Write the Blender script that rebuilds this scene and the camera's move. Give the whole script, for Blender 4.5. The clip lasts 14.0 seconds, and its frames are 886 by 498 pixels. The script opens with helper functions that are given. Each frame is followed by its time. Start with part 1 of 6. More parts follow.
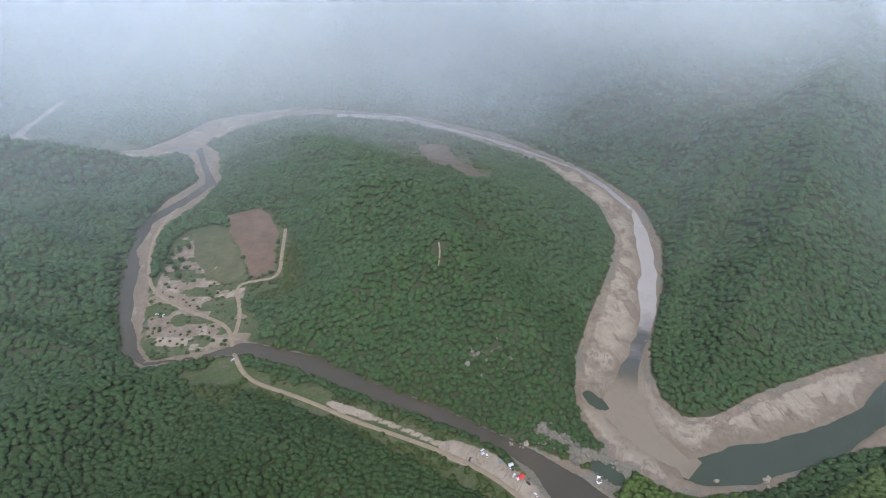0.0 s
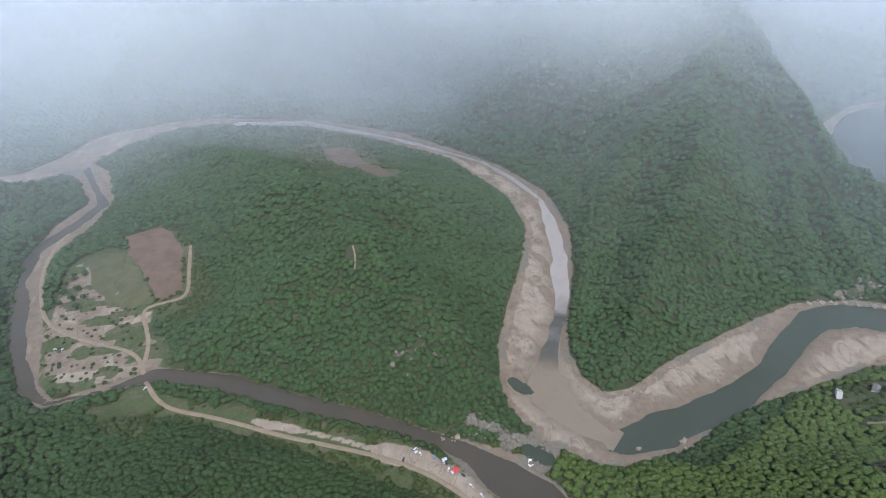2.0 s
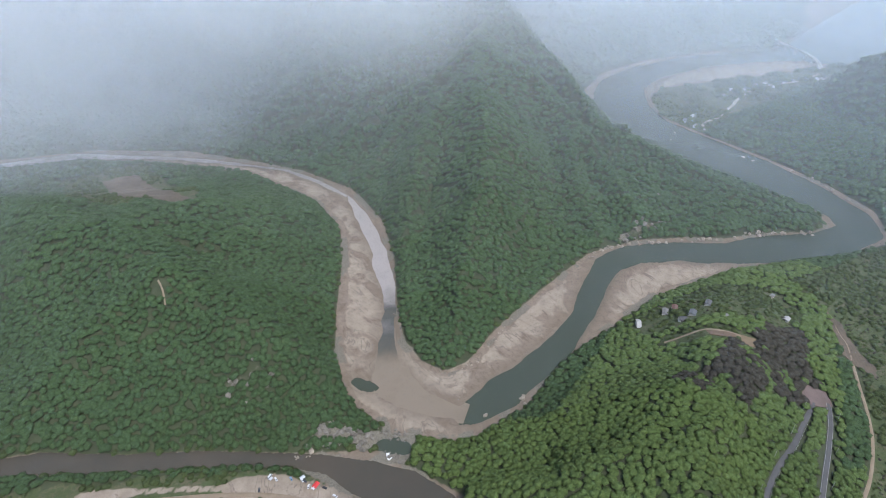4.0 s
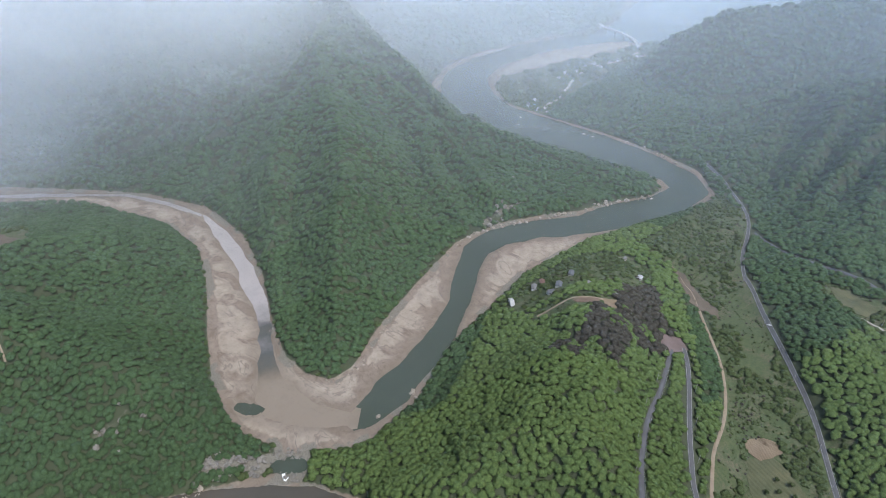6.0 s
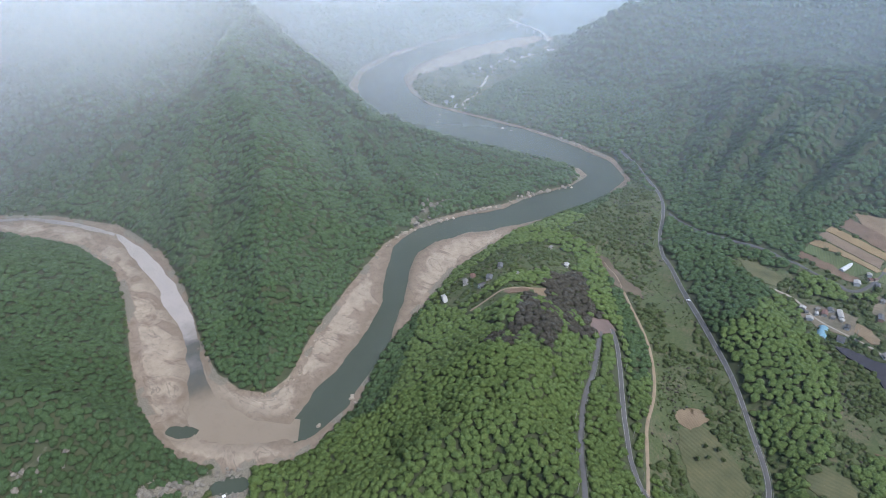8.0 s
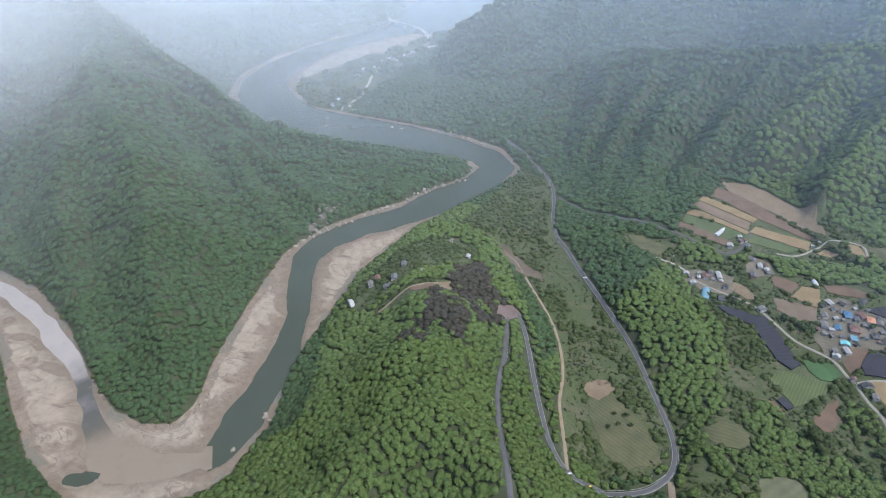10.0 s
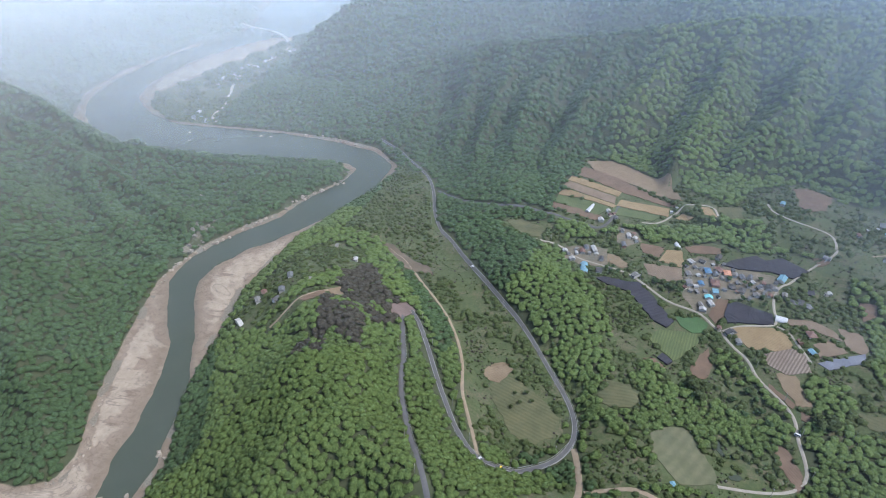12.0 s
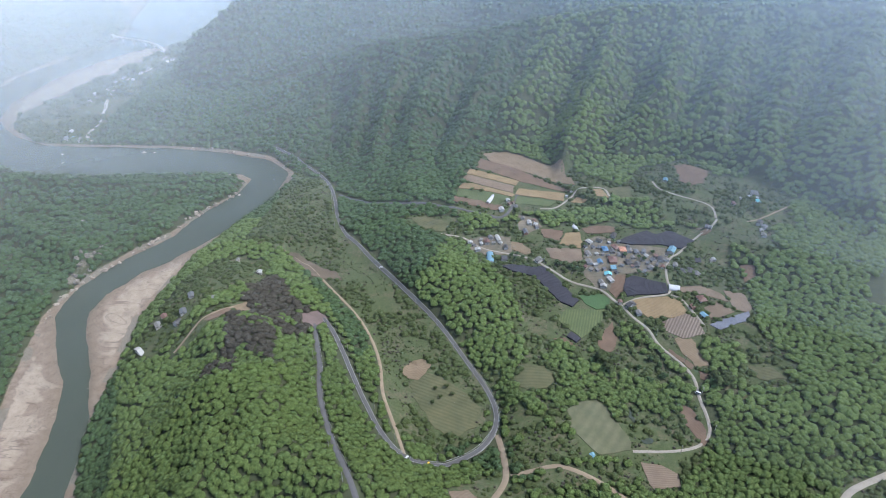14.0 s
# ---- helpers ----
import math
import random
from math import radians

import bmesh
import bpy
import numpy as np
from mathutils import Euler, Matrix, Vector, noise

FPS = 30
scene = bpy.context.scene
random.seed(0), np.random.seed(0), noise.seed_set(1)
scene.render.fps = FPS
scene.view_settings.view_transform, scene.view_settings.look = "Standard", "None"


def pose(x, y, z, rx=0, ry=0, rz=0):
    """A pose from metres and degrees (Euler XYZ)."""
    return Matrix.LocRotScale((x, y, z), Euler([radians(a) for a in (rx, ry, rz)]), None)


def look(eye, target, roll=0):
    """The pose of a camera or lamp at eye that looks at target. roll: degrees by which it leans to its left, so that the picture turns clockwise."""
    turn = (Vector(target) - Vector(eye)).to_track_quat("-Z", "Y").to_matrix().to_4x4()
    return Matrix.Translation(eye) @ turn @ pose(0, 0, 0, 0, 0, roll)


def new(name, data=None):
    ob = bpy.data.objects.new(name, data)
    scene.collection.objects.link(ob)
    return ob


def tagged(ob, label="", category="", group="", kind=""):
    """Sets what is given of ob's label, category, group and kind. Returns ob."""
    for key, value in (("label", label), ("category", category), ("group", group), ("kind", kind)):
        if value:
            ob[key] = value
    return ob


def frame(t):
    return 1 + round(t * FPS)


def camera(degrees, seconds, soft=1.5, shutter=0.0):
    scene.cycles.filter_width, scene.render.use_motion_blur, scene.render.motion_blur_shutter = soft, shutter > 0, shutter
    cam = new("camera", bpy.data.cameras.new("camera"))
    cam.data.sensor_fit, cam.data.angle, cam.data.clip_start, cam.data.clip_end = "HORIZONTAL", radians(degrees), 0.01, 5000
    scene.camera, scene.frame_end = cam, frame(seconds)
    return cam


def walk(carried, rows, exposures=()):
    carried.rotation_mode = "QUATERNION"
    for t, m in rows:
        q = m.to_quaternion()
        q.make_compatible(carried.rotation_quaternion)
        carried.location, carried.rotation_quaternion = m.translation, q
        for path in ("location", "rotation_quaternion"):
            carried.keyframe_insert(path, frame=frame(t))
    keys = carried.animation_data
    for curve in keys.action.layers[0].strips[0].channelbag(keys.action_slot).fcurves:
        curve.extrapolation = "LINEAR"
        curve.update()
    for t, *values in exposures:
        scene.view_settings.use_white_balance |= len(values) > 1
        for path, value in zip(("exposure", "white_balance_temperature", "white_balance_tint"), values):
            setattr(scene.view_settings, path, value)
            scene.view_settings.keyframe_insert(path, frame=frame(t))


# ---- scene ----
# ---------------------------------------------------------------- camera
# a drone that hovers 480 m over the river and turns slowly to its right
cam = camera(70.4, 14.0, 1.0)
EYE = (0.0, 0.0, 480.0)
TILT, LEAN = -33.2, 0.43
TURNS = [(0.0, 0.0), (0.5, -1.06), (1.0, -3.17), (1.5, -5.92), (2.0, -9.25), (2.5, -13.02), (3.0, -18.01), (3.5, -23.11),
         (4.0, -28.83), (4.5, -33.9), (5.0, -37.7), (5.5, -40.6), (6.0, -42.9), (6.5, -44.81), (7.0, -46.55), (7.5, -48.5), (8.0, -50.6), (8.5, -52.9), (9.0, -55.5),
         (9.5, -58.25), (10.0, -61.26), (10.5, -64.22), (11.0, -67.66), (11.5, -70.53), (12.0, -73.56), (12.5, -75.94),
         (13.0, -78.3), (13.5, -80.62), (14.0, -83.7)]


def aim(yaw):
    """Heading, tilt below the horizon and lean of the gimbal."""
    return Matrix.Translation(EYE) @ Euler((0, 0, radians(yaw))).to_matrix().to_4x4() @ Euler((radians(90 + TILT), 0, 0)).to_matrix().to_4x4() @ Euler((0, 0, radians(LEAN))).to_matrix().to_4x4()


walk(cam, [(t, aim(yaw)) for t, yaw in TURNS], [(0.0, 1.2), (4.0, 1.25), (7.0, 1.36), (10.0, 1.46), (14.0, 1.6)])

# ---------------------------------------------------------------- daylight: bright overcast, low cloud
world = bpy.data.worlds.new("sky")
scene.world = world
world.use_nodes = True
wn = world.node_tree.nodes
sky = wn.new("ShaderNodeTexSky")
sky.sky_type, sky.sun_disc = "NISHITA", False
sky.sun_elevation, sky.sun_rotation = radians(58), radians(180)
sky.air_density, sky.dust_density, sky.ozone_density = 1.0, 1.2, 2.0
world.node_tree.links.new(sky.outputs[0], wn["Background"].inputs["Color"])
wn["Background"].inputs["Strength"].default_value = 0.135
sun_data = bpy.data.lights.new("sun", "SUN")
sun_data.energy, sun_data.angle, sun_data.color = 2.0, radians(14), (1.0, 0.98, 0.95)
sun = new("sun", sun_data)
sun.matrix_world = look((0.0 * 900, -0.53 * 900, 0.85 * 900), (0, 0, 0))
scene.cycles.transparent_max_bounces = 96  # many thin sheets of painted haze and cloud lie one behind the other


# ---------------------------------------------------------------- materials
def material(name):
    m = bpy.data.materials.new(name)
    m.use_nodes = True
    return m, m.node_tree.nodes, m.node_tree.links, m.node_tree.nodes["Principled BSDF"]


def noise_node(n, l, scale, detail=4.0, rough=0.6, vec=None):
    t = n.new("ShaderNodeTexNoise")
    t.inputs["Scale"].default_value, t.inputs["Detail"].default_value, t.inputs["Roughness"].default_value = scale, detail, rough
    if vec is not None:
        l.new(vec, t.inputs["Vector"])
    return t


def ramp(n, l, fac, stops):
    r = n.new("ShaderNodeValToRGB")
    e = r.color_ramp.elements
    while len(e) < len(stops):
        e.new(0.5)
    for k, (p, c) in zip(e, stops):
        k.position, k.color = p, (*c, 1)
    l.new(fac, r.inputs[0])
    return r


def mix(n, l, fac, a, b, how="MIX"):
    m = n.new("ShaderNodeMix")
    m.data_type, m.blend_type = "RGBA", how
    for s, v in ((m.inputs[0], fac), (m.inputs[6], a), (m.inputs[7], b)):
        if isinstance(v, (int, float)):
            s.default_value = v
        elif isinstance(v, tuple):
            s.default_value = (*v, 1)
        else:
            l.new(v, s)
    return m.outputs[2]


def maths(n, l, op, a, b=None, clamp=False):
    m = n.new("ShaderNodeMath")
    m.operation, m.use_clamp = op, clamp
    for s, v in zip(m.inputs, (a, b)):
        if v is None:
            continue
        if isinstance(v, (int, float)):
            s.default_value = v
        else:
            l.new(v, s)
    return m.outputs[0]


def bump(n, l, height, strength, distance, bsdf):
    b = n.new("ShaderNodeBump")
    b.inputs["Strength"].default_value, b.inputs["Distance"].default_value = strength, distance
    l.new(height, b.inputs["Height"])
    l.new(b.outputs[0], bsdf.inputs["Normal"])


def where(n):
    return n.new("ShaderNodeNewGeometry").outputs["Position"]


def plain(name, low, high, scale=0.5, rough=0.85, relief=0.0, metal=0.0, per_object=0.0):
    """Two tones mixed by noise at two scales, with fine relief."""
    m, n, l, b = material(name)
    pos = where(n)
    a = noise_node(n, l, scale, 5, 0.65, pos)
    c = noise_node(n, l, scale * 7, 3, 0.6, pos)
    f = maths(n, l, "ADD", maths(n, l, "MULTIPLY", a.outputs[0], 0.65), maths(n, l, "MULTIPLY", c.outputs[0], 0.35))
    col = ramp(n, l, f, [(0.32, low), (0.68, high)]).outputs[0]
    if per_object:
        o = n.new("ShaderNodeObjectInfo")
        k = maths(n, l, "ADD", maths(n, l, "MULTIPLY", o.outputs["Random"], 2 * per_object), 1 - per_object)
        hs = n.new("ShaderNodeHueSaturation")
        l.new(k, hs.inputs["Value"])
        l.new(col, hs.inputs["Color"])
        col = hs.outputs[0]
    l.new(col, b.inputs["Base Color"])
    b.inputs["Roughness"].default_value, b.inputs["Metallic"].default_value = rough, metal
    if relief:
        bump(n, l, c.outputs[0], 0.6, relief, b)
    return m


def attribute(n, name):
    a = n.new("ShaderNodeAttribute")
    a.attribute_name = name
    return a.outputs["Fac"]


def soft_edge(n, l, value, pos, scale, spread=0.5):
    """A mask whose border is frayed by noise."""
    t = noise_node(n, l, scale, 5, 0.7, pos)
    v = maths(n, l, "ADD", value, maths(n, l, "MULTIPLY", maths(n, l, "SUBTRACT", t.outputs[0], 0.5), spread))
    r = n.new("ShaderNodeMapRange")
    r.interpolation_type = "SMOOTHSTEP"
    l.new(v, r.inputs[0])
    r.inputs[1].default_value, r.inputs[2].default_value = 0.38, 0.62
    return r.outputs[0]


def ground_material():
    m, n, l, b = material("ground_cover")
    pos = where(n)
    warp = n.new("ShaderNodeMapping")
    warp.inputs["Scale"].default_value = (1.0, 0.55, 1.0)
    warp.inputs["Rotation"].default_value = (0, 0, 0.35)
    l.new(pos, warp.inputs[0])
    big = noise_node(n, l, 0.02, 6, 0.6, warp.outputs[0])
    big.inputs["Distortion"].default_value = 1.0
    mid = noise_node(n, l, 0.09, 6, 0.7, pos)
    fine = noise_node(n, l, 0.9, 4, 0.7, pos)
    under = ramp(n, l, mid.outputs[0], [(0.3, (0.02, 0.026, 0.011)), (0.5, (0.028, 0.036, 0.015)), (0.72, (0.038, 0.045, 0.02))]).outputs[0]
    meadow = mix(n, l, mid.outputs[0], (0.026, 0.042, 0.012), (0.07, 0.076, 0.03))
    heath = noise_node(n, l, 0.045, 5, 0.7, pos)
    meadow = mix(n, l, ramp(n, l, heath.outputs[0], [(0.47, (0, 0, 0)), (0.62, (0.85, 0.85, 0.85))]).outputs[0], meadow, (0.088, 0.07, 0.048))
    tuft = noise_node(n, l, 0.28, 5, 0.75, pos)
    meadow = mix(n, l, ramp(n, l, tuft.outputs[0], [(0.42, (0, 0, 0)), (0.6, (0.75, 0.75, 0.75))]).outputs[0], meadow, (0.02, 0.036, 0.01))
    meadow = mix(n, l, ramp(n, l, fine.outputs[0], [(0.4, (0, 0, 0)), (0.75, (0.6, 0.6, 0.6))]).outputs[0], meadow, (0.03, 0.05, 0.015))
    brown = ramp(n, l, mid.outputs[0], [(0.3, (0.085, 0.065, 0.048)), (0.45, (0.125, 0.097, 0.073)), (0.6, (0.15, 0.118, 0.09)), (0.75, (0.19, 0.152, 0.117))]).outputs[0]
    pale = ramp(n, l, mid.outputs[0], [(0.32, (0.15, 0.122, 0.094)), (0.5, (0.195, 0.16, 0.125)), (0.72, (0.24, 0.2, 0.16))]).outputs[0]
    lobe = noise_node(n, l, 0.024, 4, 0.55, warp.outputs[0])
    lobe.inputs["Distortion"].default_value = 1.5
    dry = maths(n, l, "ADD", attribute(n, "dry"), maths(n, l, "MULTIPLY", maths(n, l, "SUBTRACT", lobe.outputs[0], 0.5), 2.6))
    sandy = mix(n, l, ramp(n, l, dry, [(0.4, (0, 0, 0)), (0.62, (1, 1, 1))]).outputs[0], brown, pale)
    scarp = ramp(n, l, lobe.outputs[0], [(0.40, (0, 0, 0)), (0.413, (0.6, 0.6, 0.6)), (0.426, (0, 0, 0)), (0.585, (0, 0, 0)), (0.596, (0.55, 0.55, 0.55)), (0.61, (0, 0, 0))]).outputs[0]
    sandy = mix(n, l, scarp, sandy, (0.06, 0.046, 0.034))
    sandy = mix(n, l, ramp(n, l, fine.outputs[0], [(0.5, (0, 0, 0)), (0.8, (0.45, 0.45, 0.45))]).outputs[0], sandy, (0.075, 0.06, 0.046))
    wet = mix(n, l, attribute(n, "wet"), sandy, mix(n, l, 0.6, sandy, (0.09, 0.07, 0.05)))
    col = mix(n, l, soft_edge(n, l, attribute(n, "grass"), pos, 0.05), under, meadow)
    col = mix(n, l, soft_edge(n, l, attribute(n, "sand"), pos, 0.08, 0.35), col, wet)
    stone = ramp(n, l, fine.outputs[0], [(0.3, (0.045, 0.045, 0.032)), (0.6, (0.13, 0.115, 0.092))]).outputs[0]
    col = mix(n, l, soft_edge(n, l, attribute(n, "rock"), pos, 0.15, 0.6), col, stone)
    l.new(col, b.inputs["Base Color"])
    b.inputs["Roughness"].default_value = 0.95
    bump(n, l, mix(n, l, 0.5, mid.outputs[0], fine.outputs[0]), 0.5, 1.2, b)
    return m


def leaf_material(name, dark, light, fresh):
    """Spring leaves: every crown has its own tone; shade between leaf clumps is painted in."""
    m, n, l, b = material(name)
    pos = where(n)
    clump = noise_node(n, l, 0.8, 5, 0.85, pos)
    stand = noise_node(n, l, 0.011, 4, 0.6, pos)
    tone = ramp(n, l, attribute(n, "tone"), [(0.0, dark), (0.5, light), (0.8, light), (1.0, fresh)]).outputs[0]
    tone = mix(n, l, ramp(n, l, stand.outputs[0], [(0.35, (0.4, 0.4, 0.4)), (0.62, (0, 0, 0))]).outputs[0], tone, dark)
    # dark gaps between clumps: shade mixed into the leaf colour
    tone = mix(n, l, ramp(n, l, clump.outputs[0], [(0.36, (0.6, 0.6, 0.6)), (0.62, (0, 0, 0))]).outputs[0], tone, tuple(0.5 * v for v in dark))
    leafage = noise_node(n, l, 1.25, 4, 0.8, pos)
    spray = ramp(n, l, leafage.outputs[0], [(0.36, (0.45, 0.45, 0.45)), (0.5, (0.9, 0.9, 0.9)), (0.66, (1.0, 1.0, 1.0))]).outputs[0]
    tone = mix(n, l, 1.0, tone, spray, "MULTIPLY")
    l.new(tone, b.inputs["Base Color"])
    b.inputs["Roughness"].default_value = 0.75
    b.inputs["Specular IOR Level"].default_value = 0.25
    bump(n, l, clump.outputs[0], 1.0, 1.4, b)
    return m


def water_material(name, colour, rough, tone_mix=0.0, tone=(0, 0, 0)):
    m, n, l, b = material(name)
    pos = where(n)
    big = noise_node(n, l, 0.02, 4, 0.6, pos)
    rip = noise_node(n, l, 0.8, 3, 0.6, pos)
    l.new(mix(n, l, maths(n, l, "MULTIPLY", big.outputs[0], tone_mix), colour, tone), b.inputs["Base Color"])
    b.inputs["Roughness"].default_value, b.inputs["IOR"].default_value = rough, 1.33
    b.inputs["Specular IOR Level"].default_value = 0.4
    bump(n, l, rip.outputs[0], 0.04, 0.05, b)
    return m


def sheen_mud_material():
    """Shallow water coloured by mud or by a painted pale sky reflection, in drifting plumes."""
    m, n, l, b = material("sheen_and_mud_water")
    pos = where(n)
    plume = noise_node(n, l, 0.05, 5, 0.65, pos)
    rip = noise_node(n, l, 0.8, 3, 0.6, pos)
    v = maths(n, l, "ADD", attribute(n, "tone_mix"), maths(n, l, "MULTIPLY", maths(n, l, "SUBTRACT", plume.outputs[0], 0.5), 0.45))
    # the palest stops paint the sky's reflection into the water colour
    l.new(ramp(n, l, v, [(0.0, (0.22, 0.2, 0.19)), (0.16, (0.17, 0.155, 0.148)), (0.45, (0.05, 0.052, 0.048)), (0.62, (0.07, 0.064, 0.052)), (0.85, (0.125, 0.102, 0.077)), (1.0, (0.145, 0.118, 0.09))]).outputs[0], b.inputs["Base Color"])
    b.inputs["Roughness"].default_value, b.inputs["IOR"].default_value = 0.3, 1.33
    b.inputs["Specular IOR Level"].default_value = 0.35
    bump(n, l, rip.outputs[0], 0.04, 0.05, b)
    return m


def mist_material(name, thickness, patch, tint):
    """Haze put into tinted sheets: mostly clear, partly diffuse, uneven in drifting patches."""
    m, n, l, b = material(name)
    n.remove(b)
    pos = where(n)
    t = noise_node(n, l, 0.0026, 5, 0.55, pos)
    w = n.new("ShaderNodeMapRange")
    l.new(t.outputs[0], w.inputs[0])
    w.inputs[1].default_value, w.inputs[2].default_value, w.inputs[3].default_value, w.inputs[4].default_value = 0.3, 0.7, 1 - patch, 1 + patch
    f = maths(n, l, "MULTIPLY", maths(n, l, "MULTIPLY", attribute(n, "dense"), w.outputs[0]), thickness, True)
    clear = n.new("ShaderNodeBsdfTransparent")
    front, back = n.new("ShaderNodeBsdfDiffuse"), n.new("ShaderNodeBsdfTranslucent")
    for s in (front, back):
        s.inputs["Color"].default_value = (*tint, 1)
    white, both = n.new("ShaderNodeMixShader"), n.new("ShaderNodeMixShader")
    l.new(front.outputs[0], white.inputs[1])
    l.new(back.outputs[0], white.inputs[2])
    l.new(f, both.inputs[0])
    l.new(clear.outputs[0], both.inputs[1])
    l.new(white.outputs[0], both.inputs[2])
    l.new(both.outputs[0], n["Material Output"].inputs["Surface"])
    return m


GROUND = ground_material()
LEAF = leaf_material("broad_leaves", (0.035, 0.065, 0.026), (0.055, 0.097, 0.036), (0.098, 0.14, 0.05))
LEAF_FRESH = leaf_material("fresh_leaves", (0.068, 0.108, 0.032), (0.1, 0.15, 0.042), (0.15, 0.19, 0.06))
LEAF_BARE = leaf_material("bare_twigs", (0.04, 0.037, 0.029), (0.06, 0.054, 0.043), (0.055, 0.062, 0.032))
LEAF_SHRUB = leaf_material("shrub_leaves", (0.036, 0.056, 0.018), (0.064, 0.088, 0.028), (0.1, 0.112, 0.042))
WATER_DEEP = water_material("deep_water", (0.03, 0.04, 0.03), 0.2, 0.7, (0.045, 0.05, 0.036))
# pale base colour stands in for reflected sky on shallow water
WATER_STREAM = water_material("stream_water", (0.19, 0.172, 0.162), 0.12, 1.0, (0.06, 0.055, 0.05))
WATER_BED = sheen_mud_material()
WATER_CHANNEL = water_material("channel_water", (0.065, 0.052, 0.039), 0.2, 0.8, (0.024, 0.03, 0.026))


# ---------------------------------------------------------------- the lie of the land
# every line: x, y, height, half width of its flat top or floor
LOOP = [(-485, 1082, 35), (-434, 1171, 43), (-333, 1235, 28), (-265, 1246, 24), (-55, 1200, 26), (83, 1116, 31), (186, 1023, 21), (233, 949, 31),
        (274, 858, 34), (278, 753, 32), (248, 658, 35), (208, 568, 37), (184, 501, 39), (180, 440, 47), (200, 405, 47), (223, 384, 45), (280, 389, 42),
        (345, 424, 43), (430, 449, 52), (530, 478, 58), (595, 474, 58), (655, 460, 48), (710, 439, 38), (772, 424, 36), (842, 396, 31), (912, 389, 35),
        (954, 437, 40), (957, 518, 54), (946, 626, 64), (930, 752, 68), (924, 845, 66), (958, 940, 48)]
LOWER = [(960, 940, 66), (1000, 1015, 72), (1100, 1075, 78), (1236, 1080, 98), (1443, 1050, 108), (1581, 1010, 90), (1850, 960, 200), (2400, 1000, 450), (3400, 1300, 700)]
UPPER = [(-1300, 2600, 25), (-900, 1950, 20), (-825, 1680, 22), (-794, 1555, 16), (-806, 1403, 12), (-817, 1275, 14), (-810, 1108, 14), (-720, 1040, 12), (-631, 1025, 12), (-530, 1030, 28), (-485, 1082, 35)]
WEST = [(-485, 1082, 30), (-427, 1030, 25), (-387, 931, 18), (-406, 859, 28), (-426, 786, 17), (-413, 708, 16), (-382, 614, 17), (-348, 525, 9), (-320, 498, 7), (-270, 512, 6),
        (-221, 528, 10), (-149, 504, 13), (-78, 466, 10), (-18, 439, 10), (32, 413, 8), (69, 390, 9), (108, 356, 24), (140, 318, 22), (168, 288, 12)]


def level(line, z):
    return [(x, y, z, w) for x, y, w in line]


FLOORS = []
FLOORS.append(level(LOOP, 0.8))
FLOORS.append(level(LOWER, 0.5))
FLOORS.append(level(UPPER, 1.5))
FLOORS.append(level(WEST, 0.6))
FLOORS.append([(-335, 740, 2, 40), (-305, 620, 2, 60), (-300, 560, 2, 44), (-250, 556, 2, 34)])
FLOORS.append([(-280, 800, 5, 30), (-255, 710, 7, 55), (-215, 640, 6, 35)])
FLOORS.append([(-240, 490, 3, 14), (-150, 455, 3, 14), (-60, 415, 3, 16), (10, 380, 3, 22), (60, 345, 3, 22), (100, 300, 4, 15)])
FLOORS.append([(-150, 1110, 8, 40), (-20, 1060, 12, 50), (90, 1010, 8, 30)])
FLOORS.append([(930, 330, 4, 40), (860, 290, 8, 45), (790, 270, 10, 50), (690, 250, 12, 35)])
FLOORS.append([(640, 200, 14, 30), (560, 120, 17, 32), (480, 60, 19, 40), (420, 30, 20, 40), (380, 20, 22, 30)])
FLOORS.append([(690, 60, 30, 10), (640, -10, 32, 35), (560, -80, 34, 50), (450, -120, 32, 50), (380, -150, 34, 40), (300, -200, 40, 40)])
FLOORS.append([(905, 5, 46, 74), (830, -40, 42, 40), (740, -110, 38, 60), (680, -190, 40, 80), (600, -260, 42, 60)])
FLOORS.append([(860, -150, 52, 50), (868, -265, 56, 74), (800, -370, 58, 45), (700, -420, 60, 40)])
FLOORS.append([(1020, 880, 3, 25), (1130, 930, 4, 60), (1300, 900, 6, 50), (1480, 860, 8, 40)])
               # flats of the far village
FLOORS.append(level([(185, 408, 18), (154, 368, 16), (124, 340, 15)], 0.8))  # rapids between the two river beds
FLOORS.append(level([(890, 426, 12), (906, 440, 10)], 1.0))  # sand tip of the lower bend
RIDGES = []
RIDGES.append([(262, 486, 6, 0), (320, 560, 62, 0), (400, 670, 130, 5), (490, 770, 185, 5), (560, 850, 232, 8), (610, 950, 262, 8), (600, 1100, 310, 8), (500, 1350, 370, 10), (300, 1650, 420, 10), (0, 1900, 430, 10), (-350, 1900, 380, 10)])
RIDGES.append([(560, 850, 232, 5), (630, 750, 140, 5), (710, 640, 84, 6), (785, 540, 48, 6), (845, 465, 24, 6), (880, 430, 7, 4)])
RIDGES.append([(490, 770, 185, 0), (420, 830, 105, 0), (350, 870, 40, 0)])
RIDGES.append([(560, 880, 235, 0), (460, 950, 130, 0), (360, 990, 50, 0)])
RIDGES.append([(600, 1020, 280, 0), (430, 1120, 160, 0), (250, 1150, 50, 0)])
RIDGES.append([(600, 1100, 310, 0), (760, 1050, 170, 0), (880, 1000, 40, 0)])
RIDGES.append([(600, 900, 240, 0), (760, 860, 120, 0), (850, 820, 30, 0)])
RIDGES.append([(145, 398, 6, 0), (120, 440, 42, 3), (70, 520, 75, 8), (10, 620, 100, 10), (-60, 740, 106, 12), (-130, 860, 88, 12), (-210, 980, 54, 10), (-300, 1060, 26, 8)])
